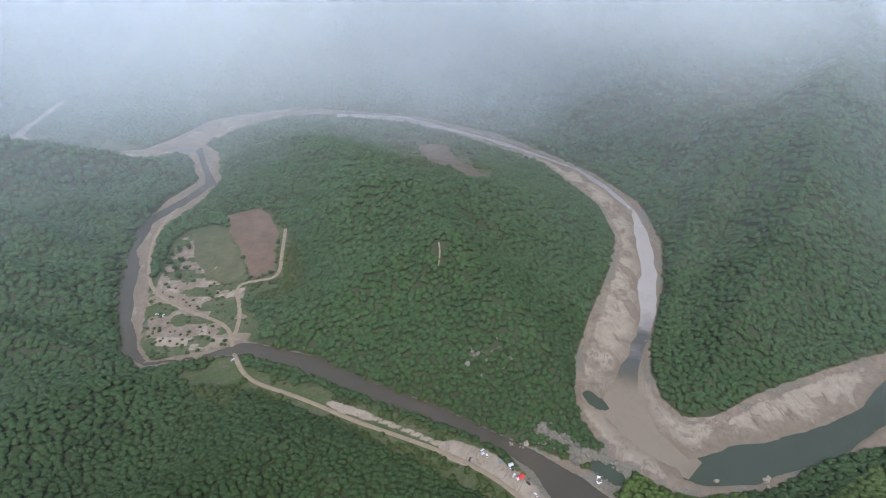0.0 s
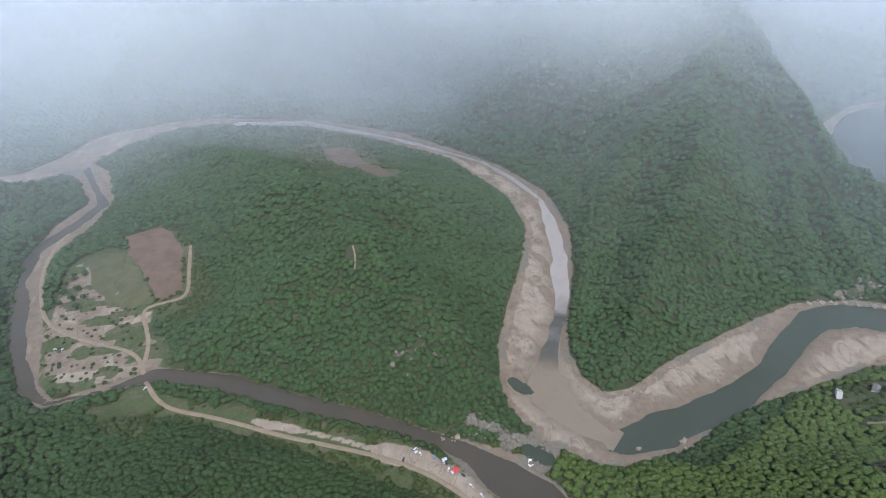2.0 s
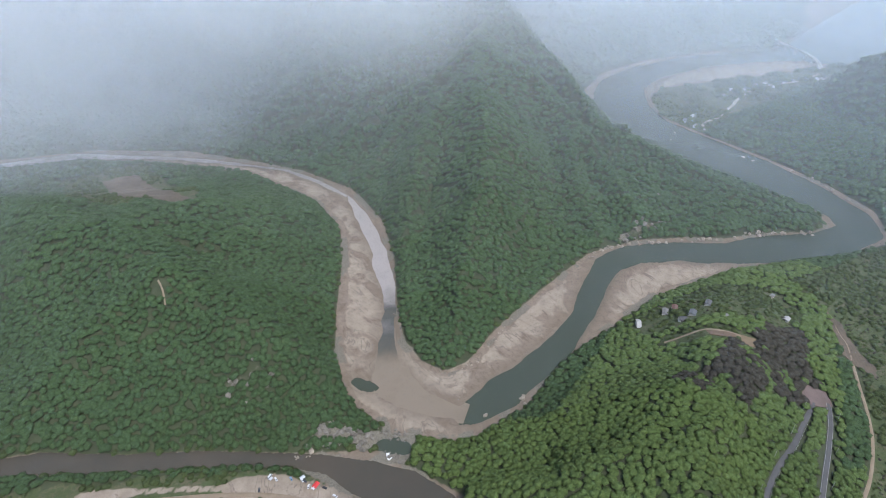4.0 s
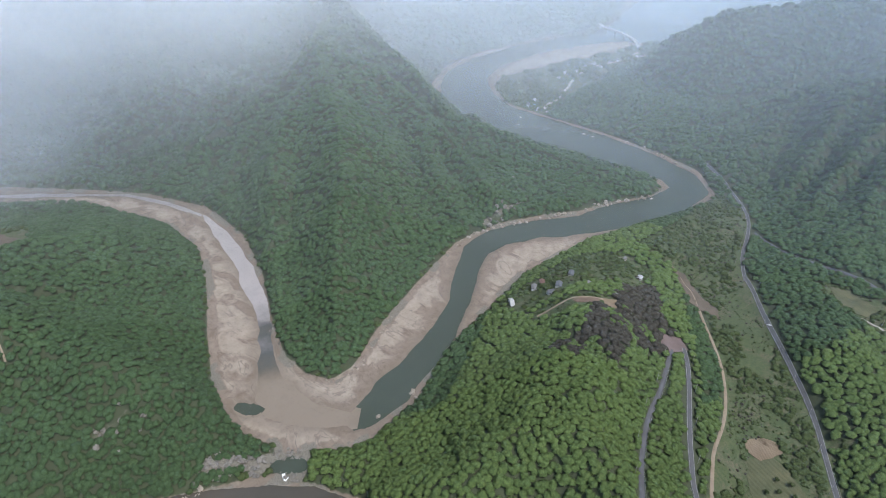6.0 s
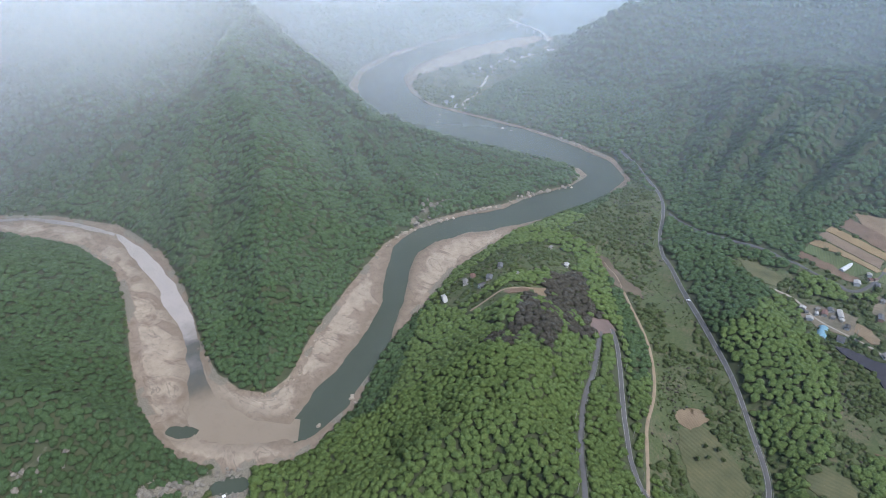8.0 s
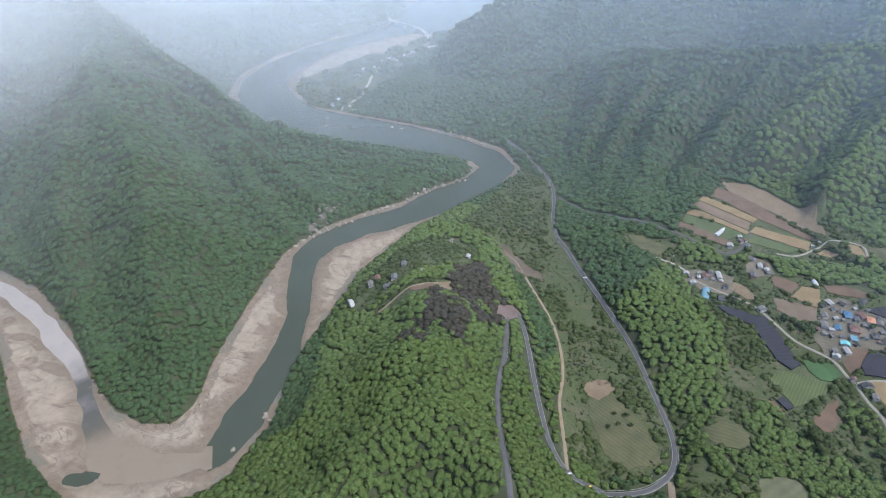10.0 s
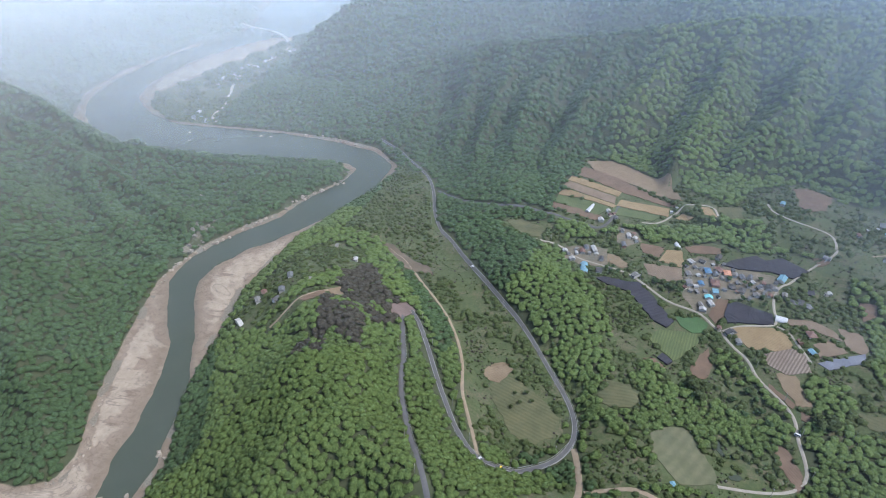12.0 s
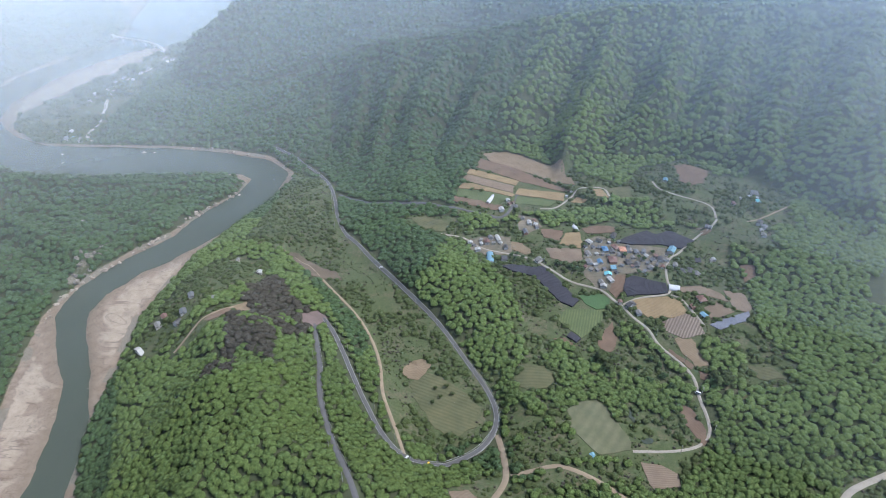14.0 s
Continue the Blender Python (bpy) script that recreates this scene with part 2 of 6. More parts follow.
RIDGES.append([(10, 620, 100, 5), (-90, 600, 62, 5), (-150, 570, 25, 5)])
RIDGES.append([(-60, 740, 112, 5), (80, 780, 80, 5), (190, 800, 30, 3)])
RIDGES.append([(300, 1650, 420, 5), (60, 1480, 230, 0), (-80, 1310, 60, 0)])
RIDGES.append([(0, 1900, 430, 5), (-230, 1600, 260, 0), (-330, 1350, 70, 0)])
RIDGES.append([(300, 1600, 400, 5), (260, 1350, 220, 0), (180, 1150, 50, 0)])
RIDGES.append([(-350, 1900, 380, 5), (-520, 1550, 210, 0), (-590, 1250, 80, 0), (-600, 1120, 20, 0)])
RIDGES.append([(-450, 868, 18, 0), (-485, 835, 72, 4), (-522, 800, 108, 5), (-585, 755, 150, 6), (-700, 690, 185, 8), (-950, 620, 230, 8), (-1400, 600, 260, 8)])
RIDGES.append([(-1300, 1200, 150, 5), (-1000, 1250, 90, 5), (-880, 1350, 40, 0)])
RIDGES.append([(-1000, 1700, 120, 5), (-1500, 1500, 260, 5), (-1800, 2200, 320, 5)])
RIDGES.append([(-560, 640, 60, 4), (-700, 560, 110, 6), (-950, 450, 150, 8), (-1400, 300, 200, 8)])
RIDGES.append([(-330, 420, 45, 10), (-380, 320, 85, 10), (-420, 180, 120, 10), (-450, 0, 150, 10), (-500, -300, 180, 10)])
RIDGES.append([(-160, 360, 50, 5), (-200, 250, 95, 8), (-300, 120, 125, 8)])
RIDGES.append([(20, 290, 45, 5), (-60, 200, 90, 8), (-200, 60, 130, 8)])
RIDGES.append([(640, 372, 20, 10), (580, 335, 40, 22), (520, 300, 55, 20), (450, 260, 74, 18), (380, 220, 88, 18), (300, 190, 92, 14), (230, 210, 70, 8), (185, 270, 30, 4)])
RIDGES.append([(300, 190, 92, 10), (300, 120, 80, 10), (270, 60, 70, 10), (200, -60, 80, 10)])
RIDGES.append([(740, 190, 20, 0), (700, 120, 40, 3), (630, 60, 42, 5), (560, 0, 40, 5), (490, -45, 34, 3)])
RIDGES.append([(1250, 760, 20, 0), (1290, 690, 120, 5), (1330, 590, 195, 5), (1400, 470, 215, 8), (1450, 300, 225, 8), (1500, 100, 250, 8), (1480, -120, 270, 8), (1400, -350, 290, 8), (1250, -560, 290, 8), (1000, -800, 290, 8), (400, -1100, 260, 8)])
RIDGES.append([(1400, 470, 215, 0), (1200, 430, 110, 4), (1050, 400, 30, 0)])
RIDGES.append([(1450, 300, 225, 0), (1230, 240, 130, 4), (1040, 170, 60, 0)])
RIDGES.append([(1500, 100, 250, 0), (1250, 60, 150, 4), (1080, 40, 75, 0)])
RIDGES.append([(1480, -120, 270, 0), (1240, -120, 165, 4), (1030, -130, 85, 0)])
RIDGES.append([(1400, -350, 290, 0), (1180, -310, 180, 4), (980, -290, 95, 0)])
RIDGES.append([(1250, -560, 290, 0), (1050, -480, 180, 4), (880, -440, 95, 0)])
RIDGES.append([(700, -620, 200, 5), (600, -480, 110, 5), (500, -370, 65, 5)])
RIDGES.append([(100, -500, 140, 10), (250, -350, 80, 10)])
RIDGES.append([(1700, 500, 330, 10), (2000, 200, 420, 10), (2200, -300, 450, 10), (2000, -1200, 450, 10)])
RIDGES.append([(1050, 1320, 120, 5), (1250, 1310, 95, 5), (1500, 1245, 65, 5), (1650, 1185, 20, 2)])
RIDGES.append([(1050, 1320, 120, 5), (900, 1400, 220, 5), (700, 1700, 380, 10)])
RIDGES.append([(1500, 1700, 200, 10), (2000, 1700, 150, 10), (2600, 2000, 250, 10)])



# crests and spurs of the high mountains, from foot to top: x, y, height
PROW = [(251, 434, 3), (281, 482, 24), (316, 530, 45), (357, 581, 69), (417, 654, 104), (479, 742, 143), (518, 834, 179), (562, 899, 207), (630, 970, 208), (688, 1026, 222), (699, 1106, 255), (690, 1200, 300), (560, 1300, 345), (500, 1370, 370), (300, 1650, 420), (0, 1900, 430), (-350, 1900, 380)]
MOUNTS = [PROW]
MOUNTS.append([(902, 420, 3), (874, 443, 10), (810, 542, 36), (744, 663, 68), (700, 741, 92), (698, 785, 112), (710, 869, 145), (695, 958, 185), (688, 1026, 222)])
MOUNTS.append([(271, 952, 3), (324, 962, 38), (371, 969, 68), (427, 970, 104), (479, 921, 149), (537, 893, 191), (562, 899, 207)])
MOUNTS.append([(301, 845, 3), (347, 868, 37), (402, 897, 78), (450, 907, 110), (485, 856, 150), (535, 874, 184), (562, 899, 207)])
MOUNTS.append([(623, 521, 3), (640, 608, 44), (648, 698, 86), (644, 755, 112), (637, 811, 138), (634, 850, 156), (566, 842, 181), (562, 899, 207)])
MOUNTS.append([(283, 638, 3), (319, 676, 30), (353, 726, 60), (389, 778, 92), (431, 811, 119), (483, 852, 152)])
MOUNTS.append([(466, 532, 3), (484, 600, 33), (514, 682, 70), (553, 758, 106), (570, 840, 165)])
MOUNTS.append([(544, 538, 3), (574, 605, 34), (599, 683, 69), (645, 755, 109)])
MOUNTS.append([(350, 473, 3), (370, 530, 27), (412, 592, 57), (455, 665, 91)])
MOUNTS.append([(288, 962, 3), (354, 1012, 54), (432, 1048, 107), (492, 1054, 145), (546, 1068, 180), (587, 1095, 210), (645, 1123, 245), (699, 1106, 255)])
MOUNTS.append([(190, 1090, 3), (240, 1138, 46), (303, 1161, 88), (359, 1153, 123), (412, 1146, 157), (456, 1175, 189), (555, 1212, 255), (640, 1240, 318)])
MOUNTS.append([(72, 1179, 3), (130, 1238, 55), (199, 1281, 105), (300, 1312, 171), (413, 1363, 248), (460, 1450, 370)])
MOUNTS.append([(-102, 1259, 3), (-55, 1311, 46), (16, 1357, 99), (112, 1390, 162), (198, 1456, 230), (300, 1650, 420)])
MOUNTS.append([(-314, 1255, 3), (-283, 1306, 40), (-240, 1361, 84), (-183, 1429, 139), (-86, 1511, 218), (0, 1900, 430)])
MOUNTS.append([(-450, 1160, 3), (-450, 1224, 43), (-450, 1286, 81), (-414, 1358, 131), (-326, 1440, 206), (-350, 1900, 380)])
SLOPE = []  # spurs of the mountain behind the village
SLOPE.append([(1018, 376, 8), (1107, 382, 51), (1175, 370, 84), (1240, 350, 117)])
SLOPE.append([(930, 270, 14), (1021, 273, 58), (1108, 275, 100), (1211, 284, 150)])
SLOPE.append([(895, 218, 22), (984, 220, 65), (1080, 207, 112), (1181, 201, 161)])
SLOPE.append([(883, 151, 34), (979, 156, 80), (1074, 145, 127), (1179, 116, 179)])
SLOPE.append([(931, 89, 60), (1002, 69, 96), (1085, 47, 137), (1198, 14, 194)])
SLOPE.append([(949, 29, 75), (1021, 4, 112), (1098, -49, 157), (1206, -87, 212)])
SLOPE.append([(922, -87, 88), (997, -114, 126), (1088, -152, 174), (1197, -184, 229)])
SLOPE.append([(886, -177, 86), (971, -215, 131), (1071, -258, 183), (1183, -296, 240)])
SLOPE.append([(903, -257, 95), (981, -309, 141), (1067, -354, 188), (1184, -398, 248)])
SLOPE.append([(859, -346, 95), (944, -390, 141), (1038, -431, 190), (1166, -489, 258)])
SLOPE.append([(802, -390, 100), (886, -446, 149), (980, -504, 202), (1115, -574, 275)])
SLOPE.append([(698, -395, 84), (770, -449, 128), (843, -492, 168), (896, -553, 207), (1000, -800, 290)])
MOUNTS += SLOPE
MOUNTS.append([(1165, 470, 50)] + [line[-1] for line in SLOPE[:11]])
MOUNTS.append([(1250, 760, 14), (1290, 690, 116), (1330, 590, 190), (1400, 470, 215), (1450, 300, 232), (1500, 100, 255), (1480, -120, 280), (1400, -350, 300), (1250, -600, 310), (1000, -800, 300)])
MOUNTS.append([(-413, 934, 3), (-461, 962, 23), (-534, 932, 52), (-599, 897, 78), (-655, 873, 101), (-875, 813, 126)])
MOUNTS.append([(-449, 785, 3), (-500, 798, 22), (-566, 815, 47), (-637, 826, 73), (-857, 766, 98)])
MOUNTS.append([(-421, 683, 3), (-474, 694, 23), (-528, 710, 43), (-588, 723, 65), (-808, 663, 90)])
MOUNTS.append([(-381, 578, 3), (-421, 581, 18), (-469, 595, 36), (-524, 611, 56), (-744, 551, 81)])
MOUNTS.append([(-324, 489, 3), (-379, 497, 23), (-430, 502, 42), (-475, 509, 58), (-695, 449, 83)])
MOUNTS = [[(x, y, z, 0) for x, y, z in line] for line in MOUNTS]

TABLE = np.random.RandomState(7).rand(256, 256)


def value_noise(x, y, size):
    u, v = x / size, y / size
    i, j = np.floor(u).astype(int), np.floor(v).astype(int)
    a, b = u - i, v - j
    a, b = a * a * (3 - 2 * a), b * b * (3 - 2 * b)
    g = lambda p, q: TABLE[p % 256, q % 256]
    return (g(i, j) * (1 - a) + g(i + 1, j) * a) * (1 - b) + (g(i, j + 1) * (1 - a) + g(i + 1, j + 1) * a) * b


def fractal(x, y, size, octaves=4):
    total, weight = 0, 0
    for k in range(octaves):
        total = total + value_noise(x + 37 * k, y - 91 * k, size / 2 ** k) * 0.5 ** k
        weight += 0.5 ** k
    return total / weight


def near(x, y, line):
    """Distance to a line, less its half width, and the height and half width there."""
    best, high, along, run = np.full(x.shape, 1e9), np.zeros(x.shape), np.zeros(x.shape), 0.0
    for (x0, y0, z0, w0), (x1, y1, z1, w1) in zip(line, line[1:]):
        dx, dy = x1 - x0, y1 - y0
        s = np.clip(((x - x0) * dx + (y - y0) * dy) / (dx * dx + dy * dy), 0, 1)
        d = np.hypot(x - x0 - s * dx, y - y0 - s * dy) - (w0 + s * (w1 - w0))
        closer = d < best
        best = np.where(closer, d, best)
        high = np.where(closer, z0 + s * (z1 - z0), high)
        along = np.where(closer, run + s * math.hypot(dx, dy), along)
        run += math.hypot(dx, dy)
    return best, high, along


def smooth(a, b, v):
    s = np.clip((v - a) / (b - a), 0, 1)
    return s * s * (3 - 2 * s)


# channels that the water has cut: x, y, half width; then depth
DEEP = [(228, 366, 8), (238, 366, 13), (276, 375, 19), (317, 384, 15), (371, 402, 14), (432, 435, 12), (487, 477, 13), (534, 506, 17), (579, 507, 20), (628, 489, 21), (704, 443, 24), (771, 419, 34), (848, 395, 30), (915, 394, 27),
        (950, 437, 30), (953, 518, 43), (944, 620, 58), (925, 747, 64), (918, 850, 63), (960, 950, 58), (1003, 1012, 54), (1062, 1064, 48), (1170, 1103, 44), (1354, 1116, 42), (1503, 1088, 45), (1626, 1052, 55), (1850, 960, 190), (2400, 1000, 440)]
# x, y, half width, and tone: 0 painted pale as sky reflection, 0.5 dark, 1 muddy
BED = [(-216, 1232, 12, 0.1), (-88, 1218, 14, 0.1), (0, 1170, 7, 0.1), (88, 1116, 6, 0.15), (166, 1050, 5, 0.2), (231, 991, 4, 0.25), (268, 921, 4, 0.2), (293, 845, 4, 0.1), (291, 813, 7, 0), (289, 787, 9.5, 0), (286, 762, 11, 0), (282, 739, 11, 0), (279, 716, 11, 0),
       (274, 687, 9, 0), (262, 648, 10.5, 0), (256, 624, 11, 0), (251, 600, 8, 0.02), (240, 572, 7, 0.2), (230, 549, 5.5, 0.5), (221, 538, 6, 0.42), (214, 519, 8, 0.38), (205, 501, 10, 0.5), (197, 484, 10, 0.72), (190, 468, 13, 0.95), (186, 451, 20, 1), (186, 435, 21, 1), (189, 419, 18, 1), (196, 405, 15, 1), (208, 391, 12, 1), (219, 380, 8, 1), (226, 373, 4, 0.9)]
STREAM = [(x, y, w) for x, y, w, _ in BED]
SOUTH = [(-448, 1060, 4), (-400, 960, 4), (-385, 925, 8), (-408, 860, 7), (-440, 800, 9), (-434, 720, 11), (-404, 640, 12), (-379, 570, 10), (-346, 520, 7), (-322, 500, 4), (-270, 512, 2), (-225, 528, 9), (-149, 505, 13), (-78, 467, 11), (-18, 440, 11), (32, 414, 9), (69, 392, 9), (92, 372, 9), (112, 346, 17), (138, 318, 20), (165, 290, 10)]
POOL = [(140, 374, 4), (152, 366, 8), (158, 360, 7)]
PUDDLE = [(150, 462, 4), (156, 452, 6), (160, 444, 3)]
SIDE = [(-478, 1045, 6), (-450, 1062, 9), (-500, 1060, 3)]


def flat(line):
    return [(x, y, 0.0, w) for x, y, w in line]


def land(x, y):
    """Height of the ground and its cover at the places x, y."""
    x, y = np.asarray(x, float), np.asarray(y, float)
    wx, wy = x + 26 * (fractal(x, y, 150, 3) - 0.5), y + 26 * (fractal(x + 500, y, 150, 3) - 0.5)
    top, weight, dv = np.zeros(x.shape), np.zeros(x.shape), np.full(x.shape, 1e9)
    for line in FLOORS:
        d, z, _ = near(x, y, line)
        dv = np.minimum(dv, d)
        w = 1 / (np.maximum(d, 0.0) / 100 + 0.004) ** 1.35
        top, weight = top + w * z, weight + w
    level_floor = top / weight
    crest, along = np.full(x.shape, 1e9), np.zeros(x.shape)
    for k, line in enumerate(RIDGES):
        d, z, run = near(wx, wy, line)
        along = np.where(d < crest, run + 777 * k, along)
        crest = np.minimum(crest, d)
        w = 1 / (np.maximum(d, 0.0) / 100 + 0.06) ** 1.9
        top, weight = top + w * z, weight + w
    h = top / weight
    away = smooth(5, 130, dv)
    bend = along + 90 * (fractal(x, y, 140, 3) - 0.5)
    ribs = np.abs(2 * value_noise(bend, 0.1 * crest + 31, 58) - 1)  # gullies that run down from the crests
    rills = np.abs(2 * fractal(wy, wx, 75, 2) - 1)
    mound = 0.2 + 0.8 * smooth(150, 300, near(x, y, RIDGES[7])[0])  # the loop hill is smoother
    h = h - 52 * mound * smooth(3, 46, crest) * smooth(10, 90, dv) * smooth(60, 170, h)  # hollows between the spurs
    h = h + away * ((26 + 14 * smooth(110, 190, h)) * (ribs - 0.42) * smooth(5, 70, crest) + 16 * (rills - 0.3) + 8 * (fractal(x, y, 40, 3) - 0.5)) * smooth(10, 75, h)
    # the high mountains: sharp crests with even flanks and gullies between them
    vx, vy = x + 20 * (fractal(x + 90, y, 70, 3) - 0.5), y + 20 * (fractal(x, y + 90, 70, 3) - 0.5)
    total, by, course = np.zeros(x.shape), np.full(x.shape, 1e9), np.zeros(x.shape)
    for k, line in enumerate(MOUNTS):
        d, z, run = near(vx, vy, line)
        total += np.exp((z - (1.05 + 0.12 * np.sin(run / 37 + k)) * d) / 4)
        course = np.where(d < by, run + 511 * k, course)
        by = np.minimum(by, d)
    tent = 4 * np.log(total + 1e-9)
    foot = level_floor + 1 + 0.2 * np.minimum(dv, 150)
    peak = np.maximum(tent, foot) + 5 * np.exp(-np.abs(tent - foot) / 9)
    gully = np.abs(2 * value_noise(course + 40 * (fractal(x, y, 80, 2) - 0.5), 0.08 * by + 13, 40) - 1)
    peak = peak + smooth(6, 50, by) * 13 * (gully - 0.5) + 10 * (fractal(x, y, 60, 3) - 0.5)
    peak = np.minimum(peak, level_floor + 1.5 + 1.4 * np.maximum(dv, 0))
    keep = np.full(x.shape, 1e9)
    for k in (7, 8, 9, 18, 19, 20, 21, 22, 23, 33, 34, 36):
        keep = np.minimum(keep, near(x, y, RIDGES[k])[0])
    share = smooth(-50, 50, keep - by) * smooth(0, 30, dv)
    h = h * (1 - share) + peak * share
    bar = near(x, y, flat(LOOP))[0]
    for line in (LOWER, UPPER, WEST):
        bar = np.minimum(bar, near(x, y, flat(line))[0])
    for line in FLOORS[14:]:
        bar = np.minimum(bar, near(x, y, line)[0])
    sand = 1 - smooth(-6, 6, bar)
    h = h + sand * (2.2 * (fractal(x, y, 45, 5) - 0.45))
    wet = np.zeros(x.shape)
    for line, deep in ((DEEP, 4), (STREAM, 1.5), (SOUTH, 1.8), (POOL, 3), (SIDE, 1.2), (PUDDLE, 1.4)):
        d = near(x, y, flat(line))[0] + 6 * (fractal(x, y, 26, 3) - 0.5)
        cut = 1 - smooth(-7, 5, d)
        h = h * (1 - cut) - deep * cut
        wet = np.maximum(wet, 1 - smooth(0, 20, d))
    return h, dv, sand, wet, bar



# ---------------------------------------------------------------- helpers for meshes
def mesh_of(name, verts, faces, smooth_shade=False):
    """A mesh from arrays of places and of triangles or quads."""
    verts, faces = np.asarray(verts, np.float32), np.asarray(faces, np.int32)
    me = bpy.data.meshes.new(name)
    k = faces.shape[1]
    me.vertices.add(len(verts))
    me.vertices.foreach_set("co", verts.ravel())
    me.loops.add(faces.size)
    me.loops.foreach_set("vertex_index", faces.ravel())
    me.polygons.add(len(faces))
    me.polygons.foreach_set("loop_start", np.arange(0, faces.size, k, dtype=np.int32))
    me.polygons.foreach_set("use_smooth", np.full(len(faces), smooth_shade))
    me.update(calc_edges=True)
    return me


def sheet(nx, ny):
    """Quads of a grid with nx by ny points, row by row."""
    i = np.arange((nx - 1) * (ny - 1))
    a = i // (nx - 1) * nx + i % (nx - 1)
    return np.stack([a, a + 1, a + 1 + nx, a + nx], 1)


def give(ob, mat):
    ob.data.materials.append(mat)
    return ob


def steps(a, b, size):
    core = np.arange(a, b + size, size)
    grow = np.cumsum(size * 1.065 ** np.arange(1, 66))
    return np.concatenate([core[0] - grow[::-1], core, core[-1] + grow])


# ---------------------------------------------------------------- plan of roads, tracks and plots
VALLEY_ROAD = [(1015, 426, 2.3), (982, 374, 2.3), (922, 307, 2.3), (860, 269, 2.3), (754, 236, 2.3), (673, 175, 2.3), (602, 110, 2.3), (545, 62, 2.3), (488, 28, 2.3), (450, 4, 2.3), (421, -7, 2.3), (396, -6, 2.3), (373, 6, 2.3), (360, 23, 2.3), (348, 44, 2.3), (339, 62, 2.3), (346, 77, 2.3), (362, 93, 2.3), (387, 108, 2.3), (408, 121, 2.3), (436, 137, 2.3), (466, 153, 2.3), (501, 173, 2.3), (524, 191, 2.3)]
SPUR_ROAD = [(508, 196, 2), (473, 183, 2), (435, 168, 2), (401, 159, 2), (372, 147, 2), (347, 134, 2), (314, 116, 2), (291, 103, 2), (273, 92, 2), (260, 84, 2)]
SIDE_TRACK = [(345, 70, 1.5), (364, 78, 1.5), (393, 91, 1.5), (422, 105, 1.5), (459, 113, 1.5), (494, 126, 1.5), (532, 147, 1.5), (565, 171, 1.5), (597, 201, 1.5), (634, 233, 1.5), (667, 273, 1.5)]
FIELD_TRACK = [(-227, 772, 2.2), (-219, 714, 2.2), (-210, 656, 2.2), (-236, 646, 2.2), (-264, 641, 2.2), (-244, 594, 2.2), (-238, 560, 2.2), (-239, 541, 2.2)]
BANK_TRACK = [(-399, 890, 2.2), (-414, 822, 2.2), (-411, 743, 2.2), (-380, 655, 2.2), (-358, 624, 2.2), (-326, 601, 2.2), (-296, 585, 2.2), (-261, 570, 2.2), (-242, 550, 2.2), (-235, 526, 2.2), (-216, 490, 2.2), (-196, 471, 2.2), (-157, 456, 2.2), (-126, 442, 2.2), (-90, 423, 2.2), (-44, 404, 2.2), (-6, 388, 2.2), (25, 372, 2.2), (50, 355, 2.2), (68, 337, 2.2), (77, 326, 2.2)]
TERRACE_TRACK = [(-5, 579, 0.9), (-3, 589, 0.9), (-5, 599, 0.9)]
VILLAGE_LANE = [(851, 259, 2.2), (816, 197, 2.2), (796, 133, 2.2), (791, 83, 2.2), (768, 25, 2.2), (755, 4, 2.2), (780, -11, 2.2), (823, -18, 2.2)]
EAST_LANE = [(714, 82, 1.35), (714, 52, 1.35), (689, 27, 1.35), (679, -10, 1.35), (672, -39, 1.35), (645, -66, 1.35), (624, -86, 1.35), (615, -108, 1.35), (606, -124, 1.35), (592, -132, 1.35), (582, -141, 1.35), (562, -150, 1.35), (543, -165, 1.35), (518, -170, 1.35), (497, -186, 1.35), (473, -198, 1.35), (448, -196, 1.35), (421, -199, 1.35), (402, -197, 1.35), (388, -183, 1.35), (381, -160, 1.35), (378, -126, 1.35)]
UPPER_LANE = [(788, -51, 1.35), (791, -74, 1.35), (827, -96, 1.35), (837, -105, 1.35), (845, -145, 1.35), (816, -149, 1.35)]
LOWER_LANE = [(583, -142, 1.35), (594, -160, 1.35), (602, -193, 1.35), (611, -200, 1.35), (634, -199, 1.35), (659, -202, 1.35), (685, -212, 1.35), (693, -224, 1.35), (736, -253, 1.35), (742, -271, 1.35), (756, -283, 1.35), (781, -286, 1.35), (801, -283, 1.35), (816, -259, 1.35), (843, -221, 1.35), (867, -217, 1.35)]
CHAPEL_LANE = [(603, -198, 1.35), (598, -208, 1.35), (580, -214, 1.35), (551, -223, 1.35)]
HILL_LANE = [(753, -319, 1.35), (765, -340, 1.35), (789, -369, 1.35), (808, -393, 1.35)]
SOUTH_LANE = [(392, -8, 2.4), (372, -14, 2.4), (340, -18, 2.4), (325, -14, 2.4), (305, -6, 2.4)]
GROVE_LANE = [(340, -21, 2), (346, -37, 2), (353, -59, 2), (347, -79, 2), (338, -97, 2), (325, -113, 2)]
FAR_TRACK = [(338, -280, 2.4), (347, -288, 2.4), (353, -300, 2.4), (364, -321, 2.4), (373, -338, 2.4)]
TEMPLE_TRACK = [(436, 319, 1.6), (452, 308, 1.6), (467, 299, 1.6), (486, 289, 1.6), (505, 277, 1.6)]
FAR_ROAD = [(1518, 882, 3), (1413, 868, 3), (1341, 892, 3), (1243, 877, 3), (1081, 793, 3), (1039, 792, 3), (1018, 790, 3), (1008, 768, 3)]
CAMP_SAND = [(-112, 443, 5), (-79, 430, 5), (-45, 415, 5), (-11, 398, 5), (10, 388, 5)]
